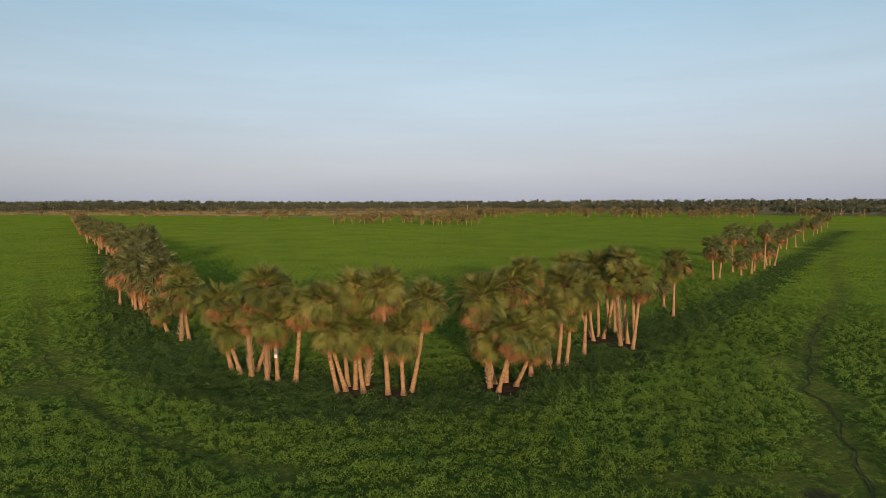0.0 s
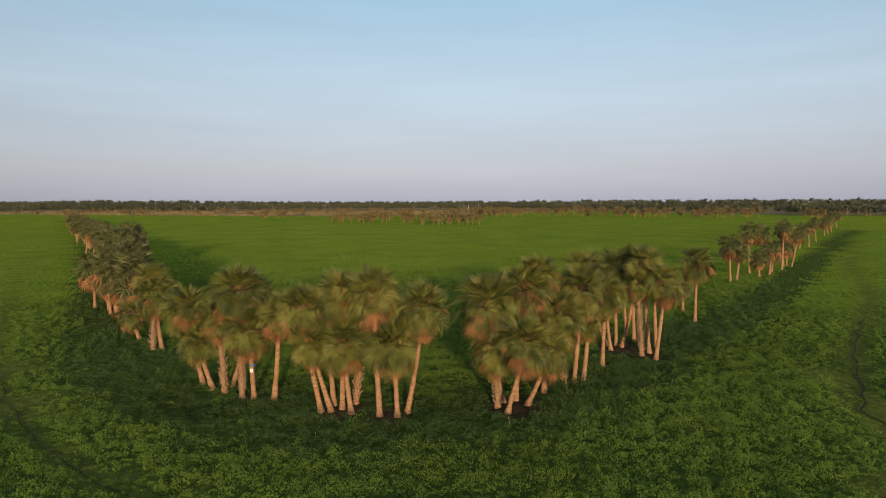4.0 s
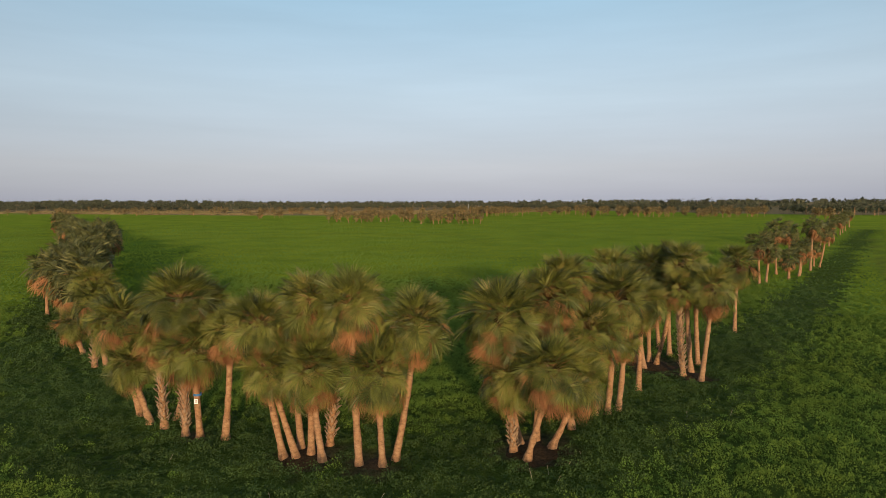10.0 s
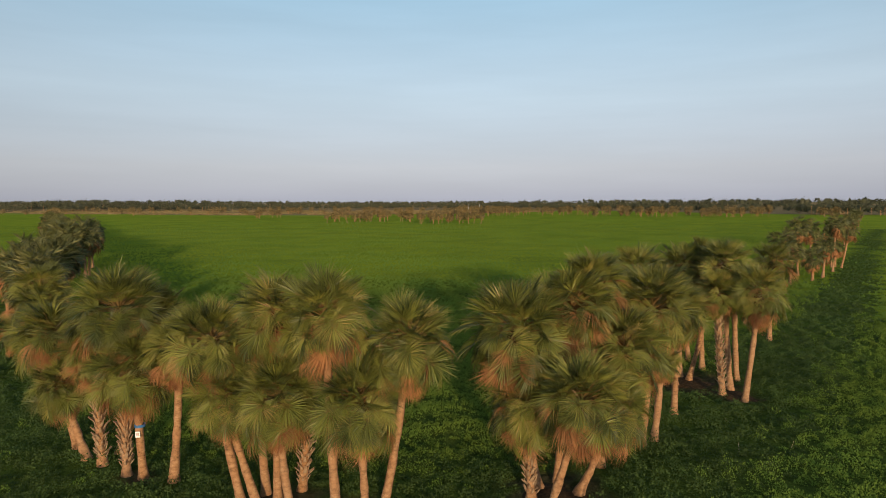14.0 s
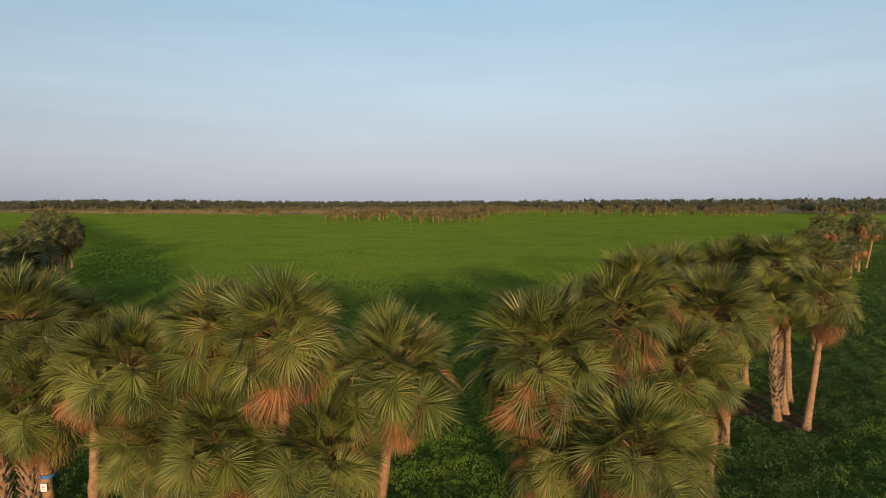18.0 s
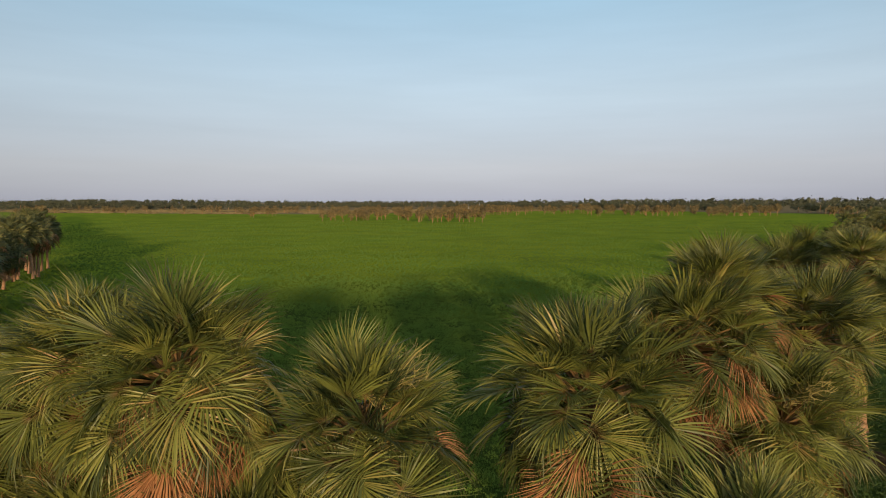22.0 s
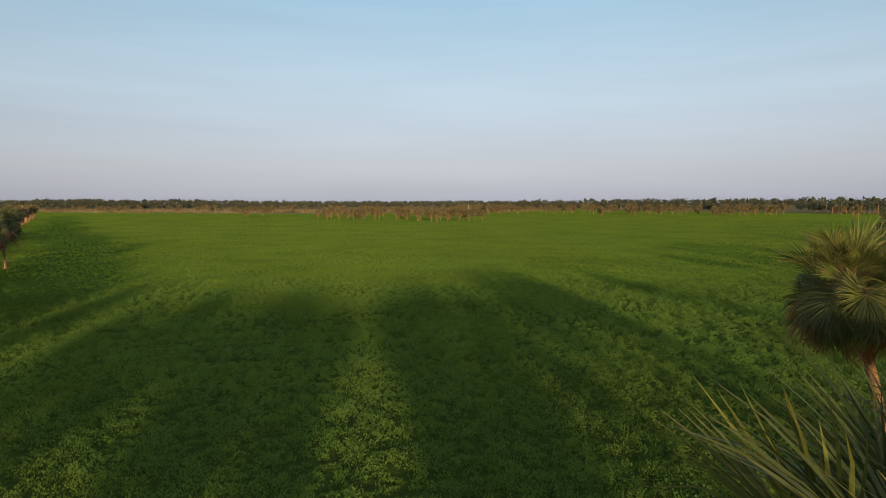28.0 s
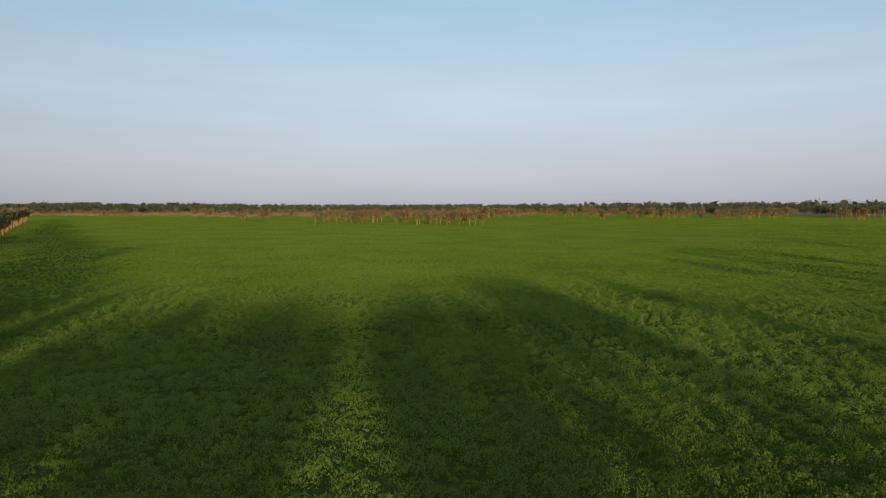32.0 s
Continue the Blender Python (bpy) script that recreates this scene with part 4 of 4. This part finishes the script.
# ------------------------------------------------------------------ root mats of dead leaves and soil under the clumps
def root_mat(x, y, r, seed):
    rng = np.random.default_rng(seed)
    v, f = [(0, 0, 0.16)], []
    for ring, (k, z) in enumerate(((0.4, 0.13), (0.75, 0.07), (1.0, -0.06))):
        for i in range(18):
            a = 2 * math.pi * i / 18
            q = r * k * (1 + rng.normal(0, 0.10))
            v.append((q * math.cos(a), q * math.sin(a), z + rng.normal(0, 0.025)))
    for i in range(18):
        j = (i + 1) % 18
        f.append((0, 1 + i, 1 + j))
        for ring in range(2):
            a = 1 + ring * 18
            f.append((a + i, a + 18 + i, a + 18 + j, a + j))
    ob = new("root_mat", mesh_from("root_mat", v, f, M_ROOT, smooth=True))
    ob.location = (x, y, -0.17)
    tagged(ob, "low dark mound of roots and leaf litter under the palms", "root mound")


for i, (x, y, r) in enumerate(((-7.6, 49.6, 1.7), (-4.0, 48.5, 1.3), (-2.8, 49.0, 0.7), (5.0, 50.4, 1.9), (18.4, 68.2, 2.2), (20.3, 65.0, 1.5), (-14.8, 52.4, 0.6))):
    root_mat(x, y, r, 200 + i)


# ------------------------------------------------------------------ pale dead stalks standing in the damp hollow
def build_stalks():
    rng = np.random.default_rng(61)
    n = 12
    t = rng.uniform(0, 1, n)
    x, y = np.interp(t, [0, 0.35, 0.6, 1], [-22, -8, 1, 18]) + rng.normal(0, 1.2, n), np.interp(t, [0, 0.35, 0.6, 1], [50.5, 44, 44.5, 59]) + rng.normal(0, 1.3, n)
    h = rng.uniform(0.25, 0.5, n)
    lean = rng.normal(0, 0.25, (n, 2))
    co = np.stack([np.stack([x - 0.012, y, h * 0], -1), np.stack([x + 0.012, y, h * 0], -1), np.stack([x + lean[:, 0] + 0.012, y + lean[:, 1], h], -1), np.stack([x + lean[:, 0] - 0.012, y + lean[:, 1], h], -1)], -2)
    tagged(new("dead_stalks", leaves_mesh("dead_stalks", co, M_STRAW)), "pale dead weed stalks standing in the damp hollow", "stalks", kind="stuff")


build_stalks()

# ------------------------------------------------------------------ two slim masts far off above the woods
mast = tagged(new("mast"), "slim white mast standing above the far woods", "mast", group="masts above the woods")
child("pole", band("pole", 0.07, 9.0, M_POST, 0.05, 10), mast, Matrix.Translation((0, 0, 4.5)))
child("foot", box("foot", 1.4, 1.4, 0.6, M_POST, 0.05), mast, Matrix.Translation((0, 0, 0.3)))
mast.location = (36.5, 890, 0)
copy_thing(mast, pose(52.0, 893, 0))
